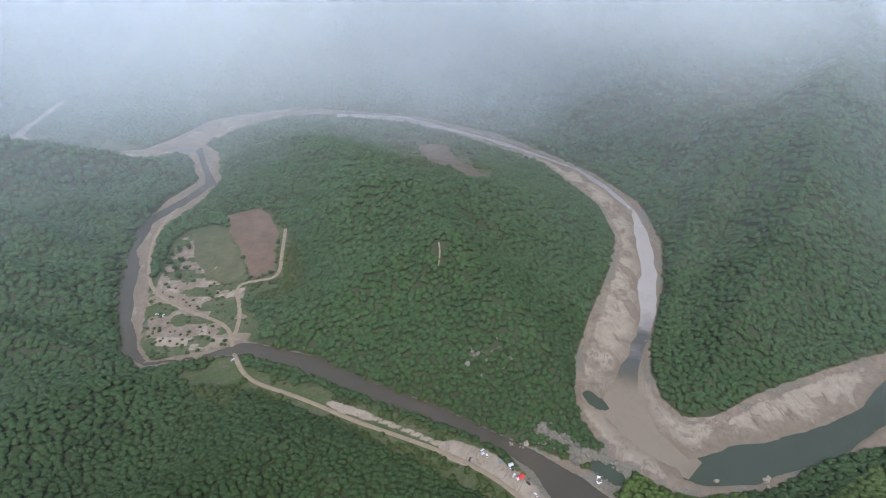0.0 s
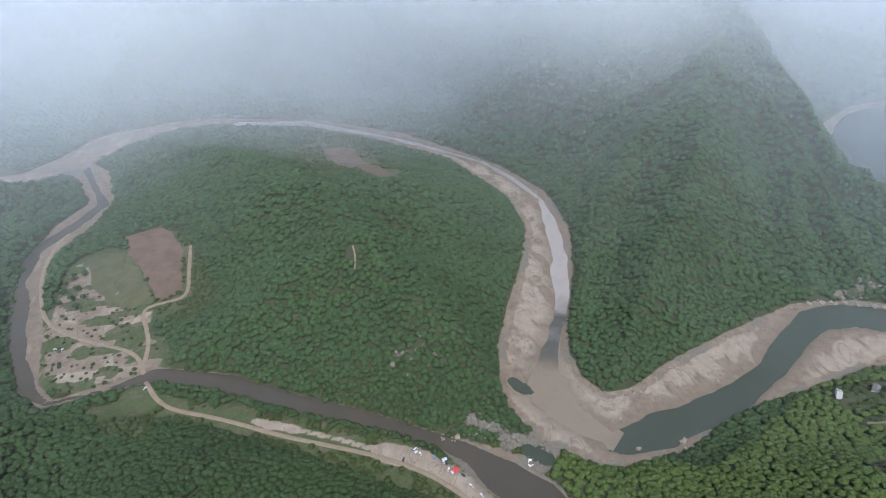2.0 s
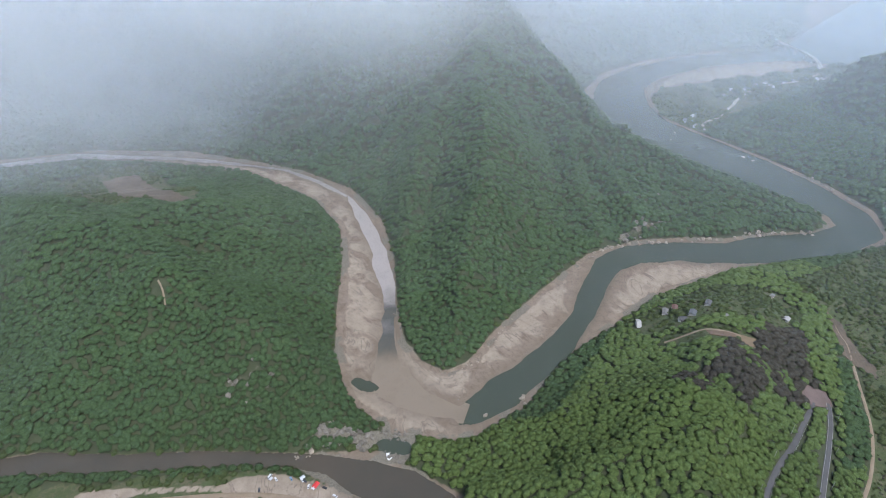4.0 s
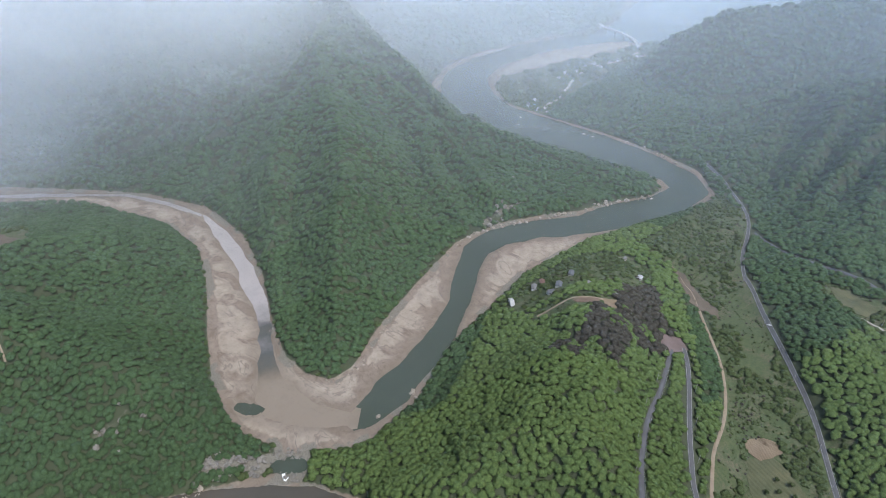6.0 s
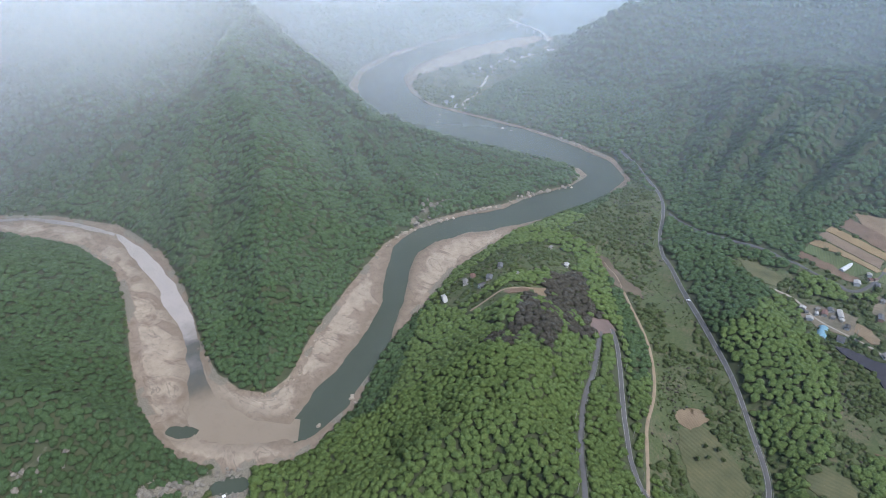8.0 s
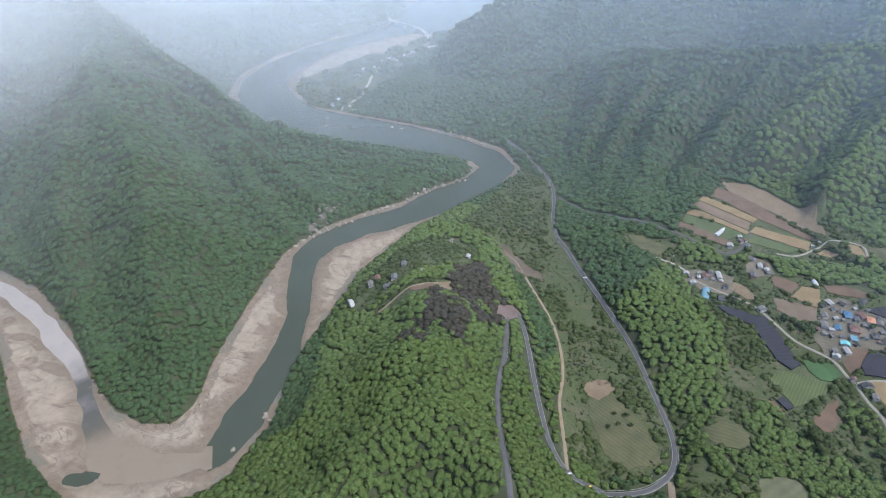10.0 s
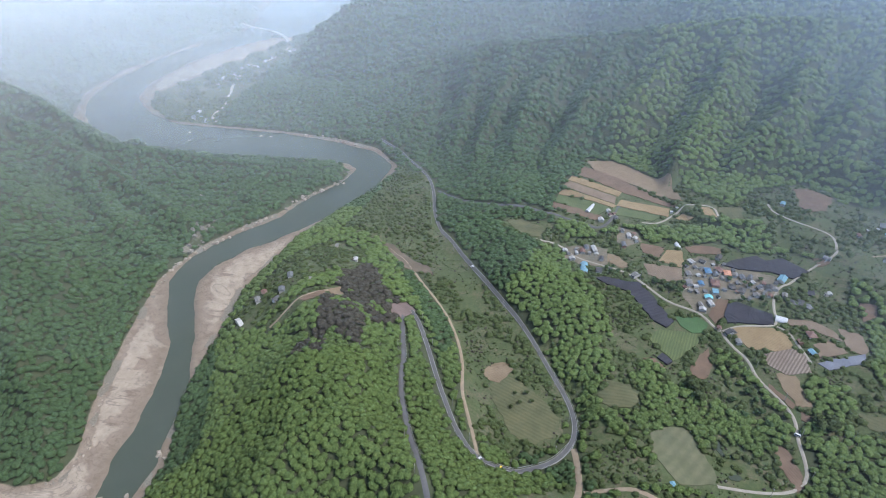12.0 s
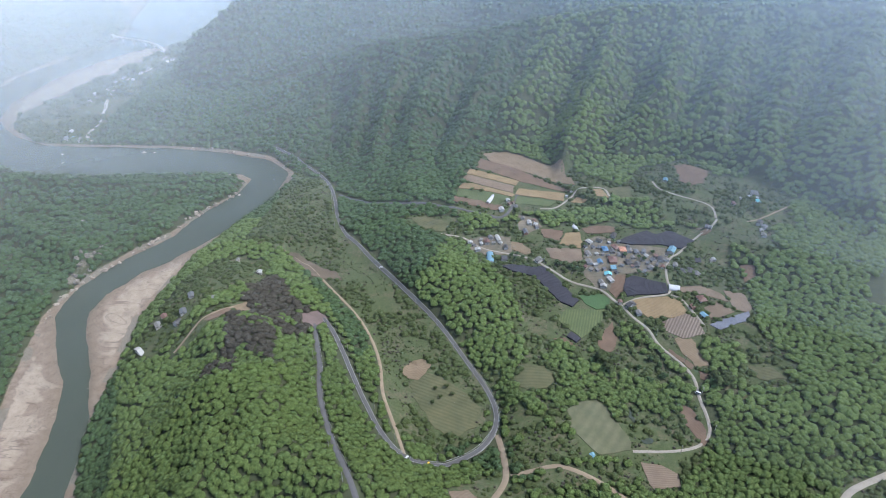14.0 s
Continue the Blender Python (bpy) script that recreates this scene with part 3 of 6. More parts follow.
CAMP_BEACH = [(10, 388, 12), (36, 376, 12), (60, 359, 12), (80, 338, 12), (90, 321, 12)]
RAPIDS = [(138, 382, 7), (150, 377, 7), (159, 368, 7), (150, 352, 7), (138, 357, 7)]
NOSE = [(90, 403, 6), (108, 399, 6), (123, 388, 6), (128, 378, 6)]
CRAGS = [(587, 542, 7), (616, 542, 7), (640, 539, 7), (665, 539, 7)]
BALD = [(30, 482, 7), (56, 479, 7)]
LEDGE = [(516, 529, 3), (550, 536, 3), (579, 529, 3), (614, 522, 3), (648, 507, 3), (676, 491, 3), (710, 480, 3), (747, 470, 3), (797, 451, 3), (845, 426, 3)]
OPEN = []
OPEN.append([(756, 151), (767, 125), (758, 71), (727, 45), (734, 15), (756, -7), (764, -46), (743, -54), (766, -162), (752, -175), (753, -263), (755, -284), (714, -296), (673, -280), (650, -287), (594, -288), (554, -279), (540, -246), (536, -222), (484, -210), (455, -196), (493, -185), (535, -164), (556, -138), (505, -126), (498, -102), (523, -92), (519, -65), (482, -50), (469, -66), (444, -60), (444, -22), (464, -19), (488, -32), (552, -26), (605, -15), (640, 3), (663, 25), (700, 43), (707, 89), (729, 119)])
OPEN.append([(961, 40), (917, -91), (881, -115), (849, -170), (908, -203), (928, -256), (942, -265), (924, -305), (896, -309), (884, -369), (832, -402), (773, -375), (746, -331), (707, -340), (710, -308), (750, -283), (753, -263), (765, -214), (808, -204), (813, -150), (787, -94), (779, -46), (755, 8), (781, 78)])
OPEN.append([(426, -73), (440, -103), (384, -127), (421, -163), (448, -193), (421, -201), (388, -192), (340, -159), (340, -130), (371, -125), (366, -93), (404, -66)])
OPEN.append([(485, 96), (480, 60), (448, 17), (428, 0), (387, 7), (373, 32), (382, 53), (432, 82)])
OPEN.append([(940, 352), (880, 276), (755, 234), (618, 127), (523, 47), (443, 0), (384, 7), (363, 51), (371, 82), (417, 99), (488, 125), (551, 155), (614, 212), (674, 275), (685, 348), (773, 349)])
OPEN.append([(493, -244), (486, -279), (452, -277), (462, -246), (476, -229)])
OPEN.append([(338, -274), (355, -288), (368, -323), (330, -318)])
OPEN.append([(315, 26), (351, -5), (333, -19), (300, -2), (289, 24)])
OPEN.append([(439, 333), (496, 295), (521, 272), (487, 253), (461, 274), (433, 299)])
OPEN.append([(462, 402), (508, 383), (588, 376), (648, 341), (635, 291), (575, 277), (527, 313), (469, 323), (438, 340)])
OPEN.append([(824, 746), (1015, 966), (1107, 976), (1337, 978), (1647, 954), (1513, 858), (1213, 791), (1026, 769), (1001, 766)])
OPEN.append([(-111, 1096), (15, 1101), (85, 908), (64, 850), (13, 871), (-75, 901)])
OPEN.append([(-285, 480), (-221, 498), (-199, 461), (-206, 418), (-253, 444)])
OPEN.append([(-706, 1084), (-614, 1091), (-526, 1043), (-612, 1029)])
PATCHY = []
PATCHY.append([(546, -16), (520, -74), (537, -136), (510, -166), (455, -194), (414, -200), (379, -164), (375, -125), (356, -66), (304, -19), (294, 33), (379, -14), (438, -20)])
PATCHY.append([(536, -222), (554, -279), (495, -292), (444, -284), (446, -227), (476, -208)])
PATCHY.append([(755, -284), (774, -382), (723, -379), (668, -311), (714, -296)])
PATCHY.append([(628, 201), (553, 142), (480, 102), (378, 73), (356, 79), (415, 101), (488, 125), (571, 173)])
PATCHY.append([(523, 47), (546, -13), (438, -20), (429, -9)])
PATCHY.append([(344, -21), (362, -119), (329, -128), (290, -19)])
PATCHY.append([(377, -223), (388, -283), (355, -288), (338, -250), (345, -215)])
BARE_TOP = [(461, 274), (505, 277), (541, 283), (597, 297), (594, 267), (553, 232), (529, 206), (492, 200), (455, 209), (404, 201), (415, 239), (384, 233), (368, 254), (388, 255), (412, 250)]
# outline, kind of surface, height over the ground, turn of the furrows in degrees
PLOTS = []
PLOTS.append(([(715, -108), (728, -128), (711, -163), (705, -212), (665, -208), (648, -181), (639, -147), (611, -137), (607, -117), (637, -102)], "yard", 0.3, 0))
PLOTS.append(([(706, 45), (719, 16), (715, -12), (680, -14), (674, 19), (686, 40)], "yard", 0.3, 0))
PLOTS.append(([(769, -19), (760, -46), (740, -54), (722, -35), (730, -22)], "yard", 0.3, 0))
PLOTS.append(([(391, -135), (394, -139), (395, -144), (392, -147), (388, -142), (388, -137)], "pond", 0.4, 0))
PLOTS.append(([(430, -129), (425, -131), (414, -134), (411, -132), (419, -127)], "pond", 0.4, 0))
PLOTS.append(([(-322, 810), (-280, 837), (-256, 808), (-237, 767), (-218, 668), (-244, 648), (-279, 721), (-310, 775)], "red_soil", 0.5, 62))
PLOTS.append(([(-360, 764), (-315, 777), (-283, 722), (-248, 649), (-277, 646), (-307, 661), (-334, 699)], "rough_grass", 0.4, 60))
PLOTS.append(([(-47, 1059), (5, 1065), (50, 921), (70, 874), (22, 891), (-23, 929)], "dull_soil", 0.5, 20))
PLOTS.append(([(954, 43), (963, -2), (909, -82), (846, -104), (886, -47), (920, 24)], "stubble", 0.5, 72))
PLOTS.append(([(932, 43), (904, -14), (839, -100), (844, -80), (864, -21), (900, 50)], "red_soil", 0.55, 72))
PLOTS.append(([(893, 57), (864, -20), (849, -15), (876, 61)], "straw", 0.6, 72))
PLOTS.append(([(874, 60), (847, -13), (826, -12), (855, 66)], "brown_soil", 0.5, 72))
PLOTS.append(([(853, 67), (823, -15), (815, -11), (842, 70)], "straw", 0.6, 72))
PLOTS.append(([(841, 70), (813, -10), (792, 10), (821, 73)], "green_crop", 0.5, 72))
PLOTS.append(([(820, 73), (791, 2), (778, 9), (803, 74)], "red_soil", 0.5, 72))
PLOTS.append(([(841, -20), (837, -88), (814, -86), (823, -15)], "straw", 0.55, 72))
PLOTS.append(([(819, -12), (811, -79), (796, -63), (797, -10)], "green_crop", 0.5, 72))
PLOTS.append(([(925, -257), (932, -277), (909, -307), (866, -290), (859, -272), (869, -258)], "red_soil", 0.5, 30))
PLOTS.append(([(842, -149), (848, -184), (808, -179), (810, -157)], "rough_grass", 0.5, 70))
PLOTS.append(([(836, -128), (838, -140), (812, -148), (816, -130)], "straw", 0.5, 70))
PLOTS.append(([(826, -104), (816, -119), (809, -107), (814, -95)], "straw", 0.5, 70))
PLOTS.append(([(757, 131), (763, 104), (742, 74), (721, 75), (715, 98)], "rough_grass", 0.5, 30))
PLOTS.append(([(650, -2), (655, -14), (651, -39), (654, -53), (638, -65), (588, -93), (575, -85), (584, -71), (632, -42), (639, -18)], "net", 1.6, 40))
PLOTS.append(([(713, -149), (729, -166), (746, -193), (737, -203), (748, -223), (726, -250), (705, -229), (712, -206), (708, -169)], "net", 1.7, 10))
PLOTS.append(([(630, -150), (637, -160), (629, -178), (624, -196), (605, -195), (599, -170), (596, -148), (606, -145)], "net", 1.6, 20))
PLOTS.append(([(685, -237), (688, -249), (675, -248), (674, -239)], "net", 1.0, 0))
PLOTS.append(([(523, -76), (531, -81), (521, -91), (515, -86)], "net", 2.2, 0))
PLOTS.append(([(598, -94), (603, -117), (594, -128), (579, -127), (574, -112), (583, -100)], "dark_crop", 0.7, 30))
PLOTS.append(([(570, -77), (573, -96), (574, -121), (548, -114), (523, -92), (535, -81), (552, -66)], "green_crop", 0.5, 100))
PLOTS.append(([(730, -84), (734, -103), (705, -106), (694, -102), (702, -75)], "straw", 0.5, 60))
PLOTS.append(([(691, -57), (693, -102), (665, -103), (658, -87), (670, -63)], "brown_soil", 0.5, 60))
PLOTS.append(([(736, -52), (734, -82), (707, -74), (716, -55)], "red_soil", 0.5, 60))
PLOTS.append(([(744, -107), (754, -127), (754, -157), (738, -148), (732, -114)], "red_soil", 0.5, 60))
PLOTS.append(([(704, -13), (701, -27), (682, -42), (678, -32), (688, -13)], "stubble", 0.5, 0))
PLOTS.append(([(636, -140), (638, -152), (606, -145), (593, -136), (606, -129)], "red_soil", 0.5, 20))
PLOTS.append(([(590, -153), (599, -193), (590, -207), (570, -210), (560, -191), (559, -168), (576, -155)], "straw", 0.5, 20))
PLOTS.append(([(553, -178), (569, -208), (561, -219), (536, -221), (527, -197), (538, -182)], "rows", 0.5, 115))
PLOTS.append(([(620, -209), (624, -236), (612, -255), (596, -261), (607, -232), (610, -207)], "brown_soil", 0.5, 20))
PLOTS.append(([(618, -260), (614, -281), (589, -284), (578, -277), (583, -263)], "brown_soil", 0.5, 60))
PLOTS.append(([(582, -230), (595, -248), (578, -262), (560, -233)], "brown_soil", 0.5, 60))
PLOTS.append(([(552, -229), (581, -278), (568, -277), (544, -238)], "grey_net", 0.9, 20))
PLOTS.append(([(527, -188), (527, -205), (488, -214), (484, -202), (510, -191)], "stubble", 0.5, 50))
PLOTS.append(([(513, -180), (488, -200), (483, -197), (505, -179)], "red_soil", 0.5, 50))
PLOTS.append(([(481, -203), (476, -211), (468, -207), (471, -202)], "red_soil", 0.5, 50))
PLOTS.append(([(421, -71), (433, -86), (437, -103), (419, -114), (387, -126), (379, -124), (370, -96), (380, -87), (398, -73)], "strip_crop", 0.5, 120))
PLOTS.append(([(367, -131), (365, -148), (357, -160), (344, -160), (338, -138), (346, -134)], "brown_soil", 0.5, 0))
PLOTS.append(([(442, -175), (436, -185), (415, -193), (396, -194), (390, -188), (406, -182), (426, -176)], "red_soil", 0.5, 60))
PLOTS.append(([(672, -293), (667, -307), (650, -305), (638, -289)], "red_soil", 0.5, 0))
PLOTS.append(([(457, -22), (476, -33), (476, -50), (462, -63), (450, -57), (442, -38), (448, -27)], "rough_grass", 0.5, 0))
PLOTS.append(([(482, 85), (486, 72), (475, 66), (459, 78), (465, 87)], "stubble", 0.5, 0))
PLOTS.append(([(525, -110), (555, -128), (527, -130), (507, -123), (503, -106)], "red_soil", 0.5, 30))
PLOTS.append(([(753, -257), (754, -270), (739, -273), (736, -260)], "red_soil", 0.5, 0))
PLOTS.append(([(501, 281), (515, 272), (499, 261), (481, 267)], "stubble", 0.6, 0))
PLOTS.append(([(465, 296), (495, 283), (487, 274), (459, 286)], "red_soil", 0.6, 0))
PLOTS.append(([(523, 215), (537, 202), (526, 187), (510, 191), (498, 198), (503, 207)], "paving", 0.5, 30))
PLOTS.append(([(519, -62), (522, -74), (511, -85), (505, -81)], "red_soil", 0.5, 40))
PLOTS.append(([(307, 28), (316, 13), (305, 3), (293, 24)], "brown_soil", 0.5, 0))
PLOTS.append(([(680, 292), (675, 268), (646, 234), (638, 209), (621, 195), (621, 215), (621, 237), (651, 267)], "dull_soil", 0.5, 40))
PLOTS.append(([(466, 94), (481, 85), (486, 69), (476, 64), (455, 74), (456, 85)], "stubble", 0.5, 40))
PLOTS.append(([(468, 70), (461, 50), (443, 26), (425, 9), (398, 13), (385, 30), (393, 50), (430, 75), (450, 82)], "rough_grass", 0.4, 20))
PLOTS.append(([(489, -248), (487, -274), (470, -279), (471, -256)], "rough_grass", 0.5, 30))


def inside(x, y, poly):
    """Which places lie in a polygon."""
    odd = np.zeros(x.shape, bool)
    for (x0, y0), (x1, y1) in zip(poly, poly[1:] + poly[:1]):
        cross = (y0 > y) != (y1 > y)
        odd ^= cross & (x < (x1 - x0) * (y - y0) / (y1 - y0 + 1e-9) + x0)
    return odd


def open_ground(x, y):
    """Where fields and meadows keep the woods away."""
    wx, wy = x + 14 * (fractal(x, y, 30, 3) - 0.5), y + 14 * (fractal(x + 300, y, 30, 3) - 0.5)
    bare = np.zeros(x.shape, bool)
    for k in (4, 5, 6, 13):
        bare |= near(wx, wy, FLOORS[k])[0] < 3
    for poly in OPEN:
        bare |= inside(wx, wy, poly)
    return bare


def dv_open(x, y):
    """Distance to the open valley floors."""
    best = np.full(x.shape, 1e9)
    for k in (0, 1, 2, 3, 14, 15):
        best = np.minimum(best, near(x, y, FLOORS[k])[0])
    return best


# ---------------------------------------------------------------- ground
LAND = {}


def height(x, y):
    """Height of the built ground at the places x, y."""
    xs, ys, z = LAND["x"], LAND["y"], LAND["z"]
    x, y = np.asarray(x, float), np.asarray(y, float)
    i, j = np.clip(np.searchsorted(xs, x) - 1, 0, len(xs) - 2), np.clip(np.searchsorted(ys, y) - 1, 0, len(ys) - 2)
    a, b = (x - xs[i]) / (xs[i + 1] - xs[i]), (y - ys[j]) / (ys[j + 1] - ys[j])
    return (z[j, i] * (1 - a) + z[j, i + 1] * a) * (1 - b) + (z[j + 1, i] * (1 - a) + z[j + 1, i + 1] * a) * b


def build_ground():
    xs, ys = steps(-520, 1120, 4.6), steps(-320, 1260, 4.8)
    gx, gy = np.meshgrid(xs, ys)
    x, y = gx.ravel(), gy.ravel()
    h, dv, sand, wet, bar = land(x, y)
    LAND["x"], LAND["y"], LAND["z"] = xs, ys, h.reshape(gx.shape)
    me = mesh_of("ground", np.stack([x, y, h], 1), sheet(len(xs), len(ys)), True)
    grass = np.maximum(1 - smooth(-4, 6, dv_open(x, y)), open_ground(x, y) * 1.0)
    for poly in PATCHY:
        grass = np.maximum(grass, inside(x, y, poly) * 0.8)
    grass = grass * (1 - sand)
    camp = 1 - smooth(-6, 3, np.minimum(near(x, y, flat(CAMP_SAND))[0], near(x, y, flat(CAMP_BEACH))[0]) + 9 * (fractal(x, y, 20, 3) - 0.5))
    gravel = (1 - smooth(-12, 8, near(x, y, FLOORS[4])[0])) * smooth(0.48, 0.55, fractal(x, y * 1.9, 34, 5))
    sand = np.maximum(np.maximum(sand, camp), gravel)
    rock = np.zeros(x.shape)
    for line, much in ((NOSE, 0.9), (CRAGS, 0.6), (BALD, 0.5), (RAPIDS, 0.9)):
        rock = np.maximum(rock, much * (1 - smooth(-5, 5, near(x, y, flat(line))[0])) * (0.5 + fractal(x, y, 14, 3)))
    deep = near(x, y, flat(DEEP))[0]
    dry = np.where((y < 540) | (x > 400), 0.15 + 0.7 * smooth(4, 40, deep), np.where(x < 0, 0.3, 0.6)) + 0.25 * (fractal(x, y, 18, 3) - 0.5)
    dry = dry - 0.8 * smooth(-9, -2, -np.abs(bar + 4))  # stony strip along the banks
    rock = np.maximum(rock, 0.75 * (1 - smooth(3, 9, np.abs(bar + 4))) * smooth(0.42, 0.6, fractal(x, y, 22, 3)) * (x > 60))
    for key, v in (("dry", dry), ("sand", sand), ("grass", grass), ("wet", wet), ("rock", rock)):
        me.attributes.new(key, "FLOAT", "POINT").data.foreach_set("value", v.astype(np.float32))
    return tagged(give(new("ground", me), GROUND), "hilly ground with sandy river beds and meadows", "ground", kind="structure")


build_ground()


def ribbon(line, lift=0.0, widen=0.0, drape=None, every=6.0):
    """A band along a line of x, y, half width: places and quads."""
    p = np.array(line, float)
    for _ in range(2):  # round the corners
        q = np.repeat(p, 2, 0)
        q[1:-1:2] = 0.75 * p[:-1] + 0.25 * p[1:]
        q[2::2] = 0.25 * p[:-1] + 0.75 * p[1:]
        p = q
    s = np.concatenate([[0], np.cumsum(np.hypot(*np.diff(p[:, :2], axis=0).T))])
    u = np.linspace(0, s[-1], max(3, int(s[-1] / every)))
    x, y, w = (np.interp(u, s, p[:, k]) for k in range(3))
    tx, ty = np.gradient(x), np.gradient(y)
    size = np.hypot(tx, ty) + 1e-9
    side = np.stack([-ty / size, tx / size], 1)
    across = np.linspace(-1, 1, 5)
    pts = np.stack([x, y], 1)[:, None] + side[:, None] * across[None, :, None] * (w + widen)[:, None, None]
    pts = pts.reshape(-1, 2)
    z = np.full(len(pts), lift) if drape is None else drape(pts[:, 0], pts[:, 1]) + lift
    return np.column_stack([pts, z]), sheet(5, len(u))


def water(name, line, lift, widen, mat, label):
    p = np.array(line, float)
    for k, m in ((0, 1), (-1, -2)):  # round the ends off past the last points
        d = p[k, :2] - p[m, :2]
        p[k, :2] += d / np.hypot(*d) * (p[k, 2] + 3)
    v, f = ribbon([tuple(q) for q in p], lift, widen)
    return tagged(give(new(name, mesh_of(name, v, f)), mat), label, "river", kind="structure")


water("river", DEEP, 0.0, 14, WATER_DEEP, "slow teal-grey river water between sandbars")
stream = water("stream", STREAM, 0.03, 9, WATER_BED, "shallow stream, painted pale like reflected sky above and muddy at the confluence")
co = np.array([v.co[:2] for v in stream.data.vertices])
stream.data.attributes.new("tone_mix", "FLOAT", "POINT").data.foreach_set("value", near(co[:, 0], co[:, 1], [(x, y, m, w) for x, y, w, m in BED])[1].astype(np.float32))
water("channel", SOUTH, 0.02, 7, WATER_CHANNEL, "dark narrow side channel of the river")
water("rock_pool", POOL, 0.04, 4, WATER_DEEP, "small green pool among the rocks")
water("puddle", PUDDLE, 0.05, 4, WATER_DEEP, "dark puddle left in the sand of the river bed")
water("side_stream", SIDE, 0.05, 6, WATER_STREAM, "shallow water at the fork of the river")


# ---------------------------------------------------------------- woodland
def crown_shapes(count, fine, tufts):
    """Lumpy crowns, about one across, without their undersides, with loose tufts of leaves; places, triangles and tones."""
    shapes = []
    for k in range(count):
        bm = bmesh.new()
        bmesh.ops.create_icosphere(bm, subdivisions=2 if fine else 1, radius=1.0)
        gone = [v for v in bm.verts if v.co.z < (-0.12 if fine else -0.5)]
        bmesh.ops.delete(bm, geom=gone, context="VERTS")
        rnd = random.Random(k)
        for v in bm.verts:
            lump = noise.noise(v.co * 2.1 + Vector((k * 9.1, 3, 1))) * 0.34 + noise.noise(v.co * 4.5 + Vector((k * 5.3, 1, 7))) * 0.26
            v.co *= 0.95 + lump + rnd.uniform(-0.12, 0.1)
            v.co.z = v.co.z * 0.6
        bmesh.ops.triangulate(bm, faces=bm.faces[:])
        bm.verts.index_update()
        verts, faces = [v.co[:] for v in bm.verts], [[v.index for v in f.verts] for f in bm.faces]
        # tone rises with height: light from above put into the crown's colour
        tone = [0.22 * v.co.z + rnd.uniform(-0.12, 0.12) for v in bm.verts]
        bm.free()
        for _ in range(tufts):
            a, up = rnd.uniform(0, 6.283), rnd.uniform(0.0, 0.95)
            flank = math.sqrt(1 - up * up)
            c = Vector((flank * math.cos(a), flank * math.sin(a), up * 0.6)) * rnd.uniform(0.9, 1.15)
            face = (c.normalized() + Vector((rnd.uniform(-1, 1), rnd.uniform(-1, 1), rnd.uniform(-0.3, 1))) * 0.7).normalized()
            u = face.orthogonal().normalized()
            w, size, turn, shade = face.cross(u), rnd.uniform(0.12, 0.26), rnd.uniform(0, 6.283), rnd.uniform(-0.3, 0.6)
            faces.append([len(verts), len(verts) + 1, len(verts) + 2])
            for q in (0, 2.2, 4.1):
                verts.append((c + (u * math.cos(turn + q) + w * math.sin(turn + q)) * size)[:])
                tone.append(shade)
        shapes.append((np.array(verts), np.array(faces), np.array(tone)))
    return shapes


CROWNS_NEAR = crown_shapes(10, True, 34)
CROWNS_MIDDLE = crown_shapes(10, True, 6)
CROWNS_FAR = crown_shapes(10, False, 5)


def crowns(name, x, y, z, size, shapes, rng):
    """One mesh of many crowns, which lean a little with the slope that they grow on."""
    sx, sy = (height(x + 6, y) - height(x - 6, y)) / 12, (height(x, y + 6) - height(x, y - 6)) / 12
    steep = 0.7 / (1 + 1.1 * np.hypot(sx, sy))
    sx, sy = sx * steep, sy * steep
    kind, turn, hue = rng.randint(len(shapes), size=len(x)), rng.rand(len(x)) * 6.283, rng.rand(len(x))
    tall = 0.85 + 0.5 * rng.rand(len(x))
    vs, fs, ts, base = [], [], [], 0
    for k, (v, f, tone) in enumerate(shapes):
        i = np.where(kind == k)[0]
        if not len(i):
            continue
        c, s = np.cos(turn[i])[:, None], np.sin(turn[i])[:, None]
        px = (v[:, 0] * c - v[:, 1] * s) * size[i, None] + x[i, None]
        py = (v[:, 0] * s + v[:, 1] * c) * size[i, None] + y[i, None]
        pz = v[:, 2] * (size * tall)[i, None] + z[i, None] + (px - x[i, None]) * sx[i, None] + (py - y[i, None]) * sy[i, None]
        vs.append(np.stack([px, py, pz], 2).reshape(-1, 3))
        fs.append((f[None] + (np.arange(len(i)) * len(v))[:, None, None] + base).reshape(-1, 3))
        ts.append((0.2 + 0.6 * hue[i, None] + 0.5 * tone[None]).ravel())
        base += len(i) * len(v)
    me = mesh_of(name, np.concatenate(vs), np.concatenate(fs), True)
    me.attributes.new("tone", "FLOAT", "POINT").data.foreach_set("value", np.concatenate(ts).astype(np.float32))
    return me


CLEAR = [(SPUR_ROAD, 2.1), (VALLEY_ROAD, 3.2), (SIDE_TRACK, 2.5), (FIELD_TRACK, 2.5), (BANK_TRACK, 3), (TERRACE_TRACK, 2), (CAMP_SAND, 0), (CAMP_BEACH, 1), (GROVE_LANE, 1.5), (FAR_TRACK, 2), (HILL_LANE, 1.5), (CHAPEL_LANE, 1), (NOSE, -1), (RAPIDS, 2), (CRAGS, -3), (BALD, -4), (LEDGE, 1), (VILLAGE_LANE, 3), (EAST_LANE, 2.5), (LOWER_LANE, 2.5), (UPPER_LANE, 2.5), (SOUTH_LANE, 3), (TEMPLE_TRACK, 2)]


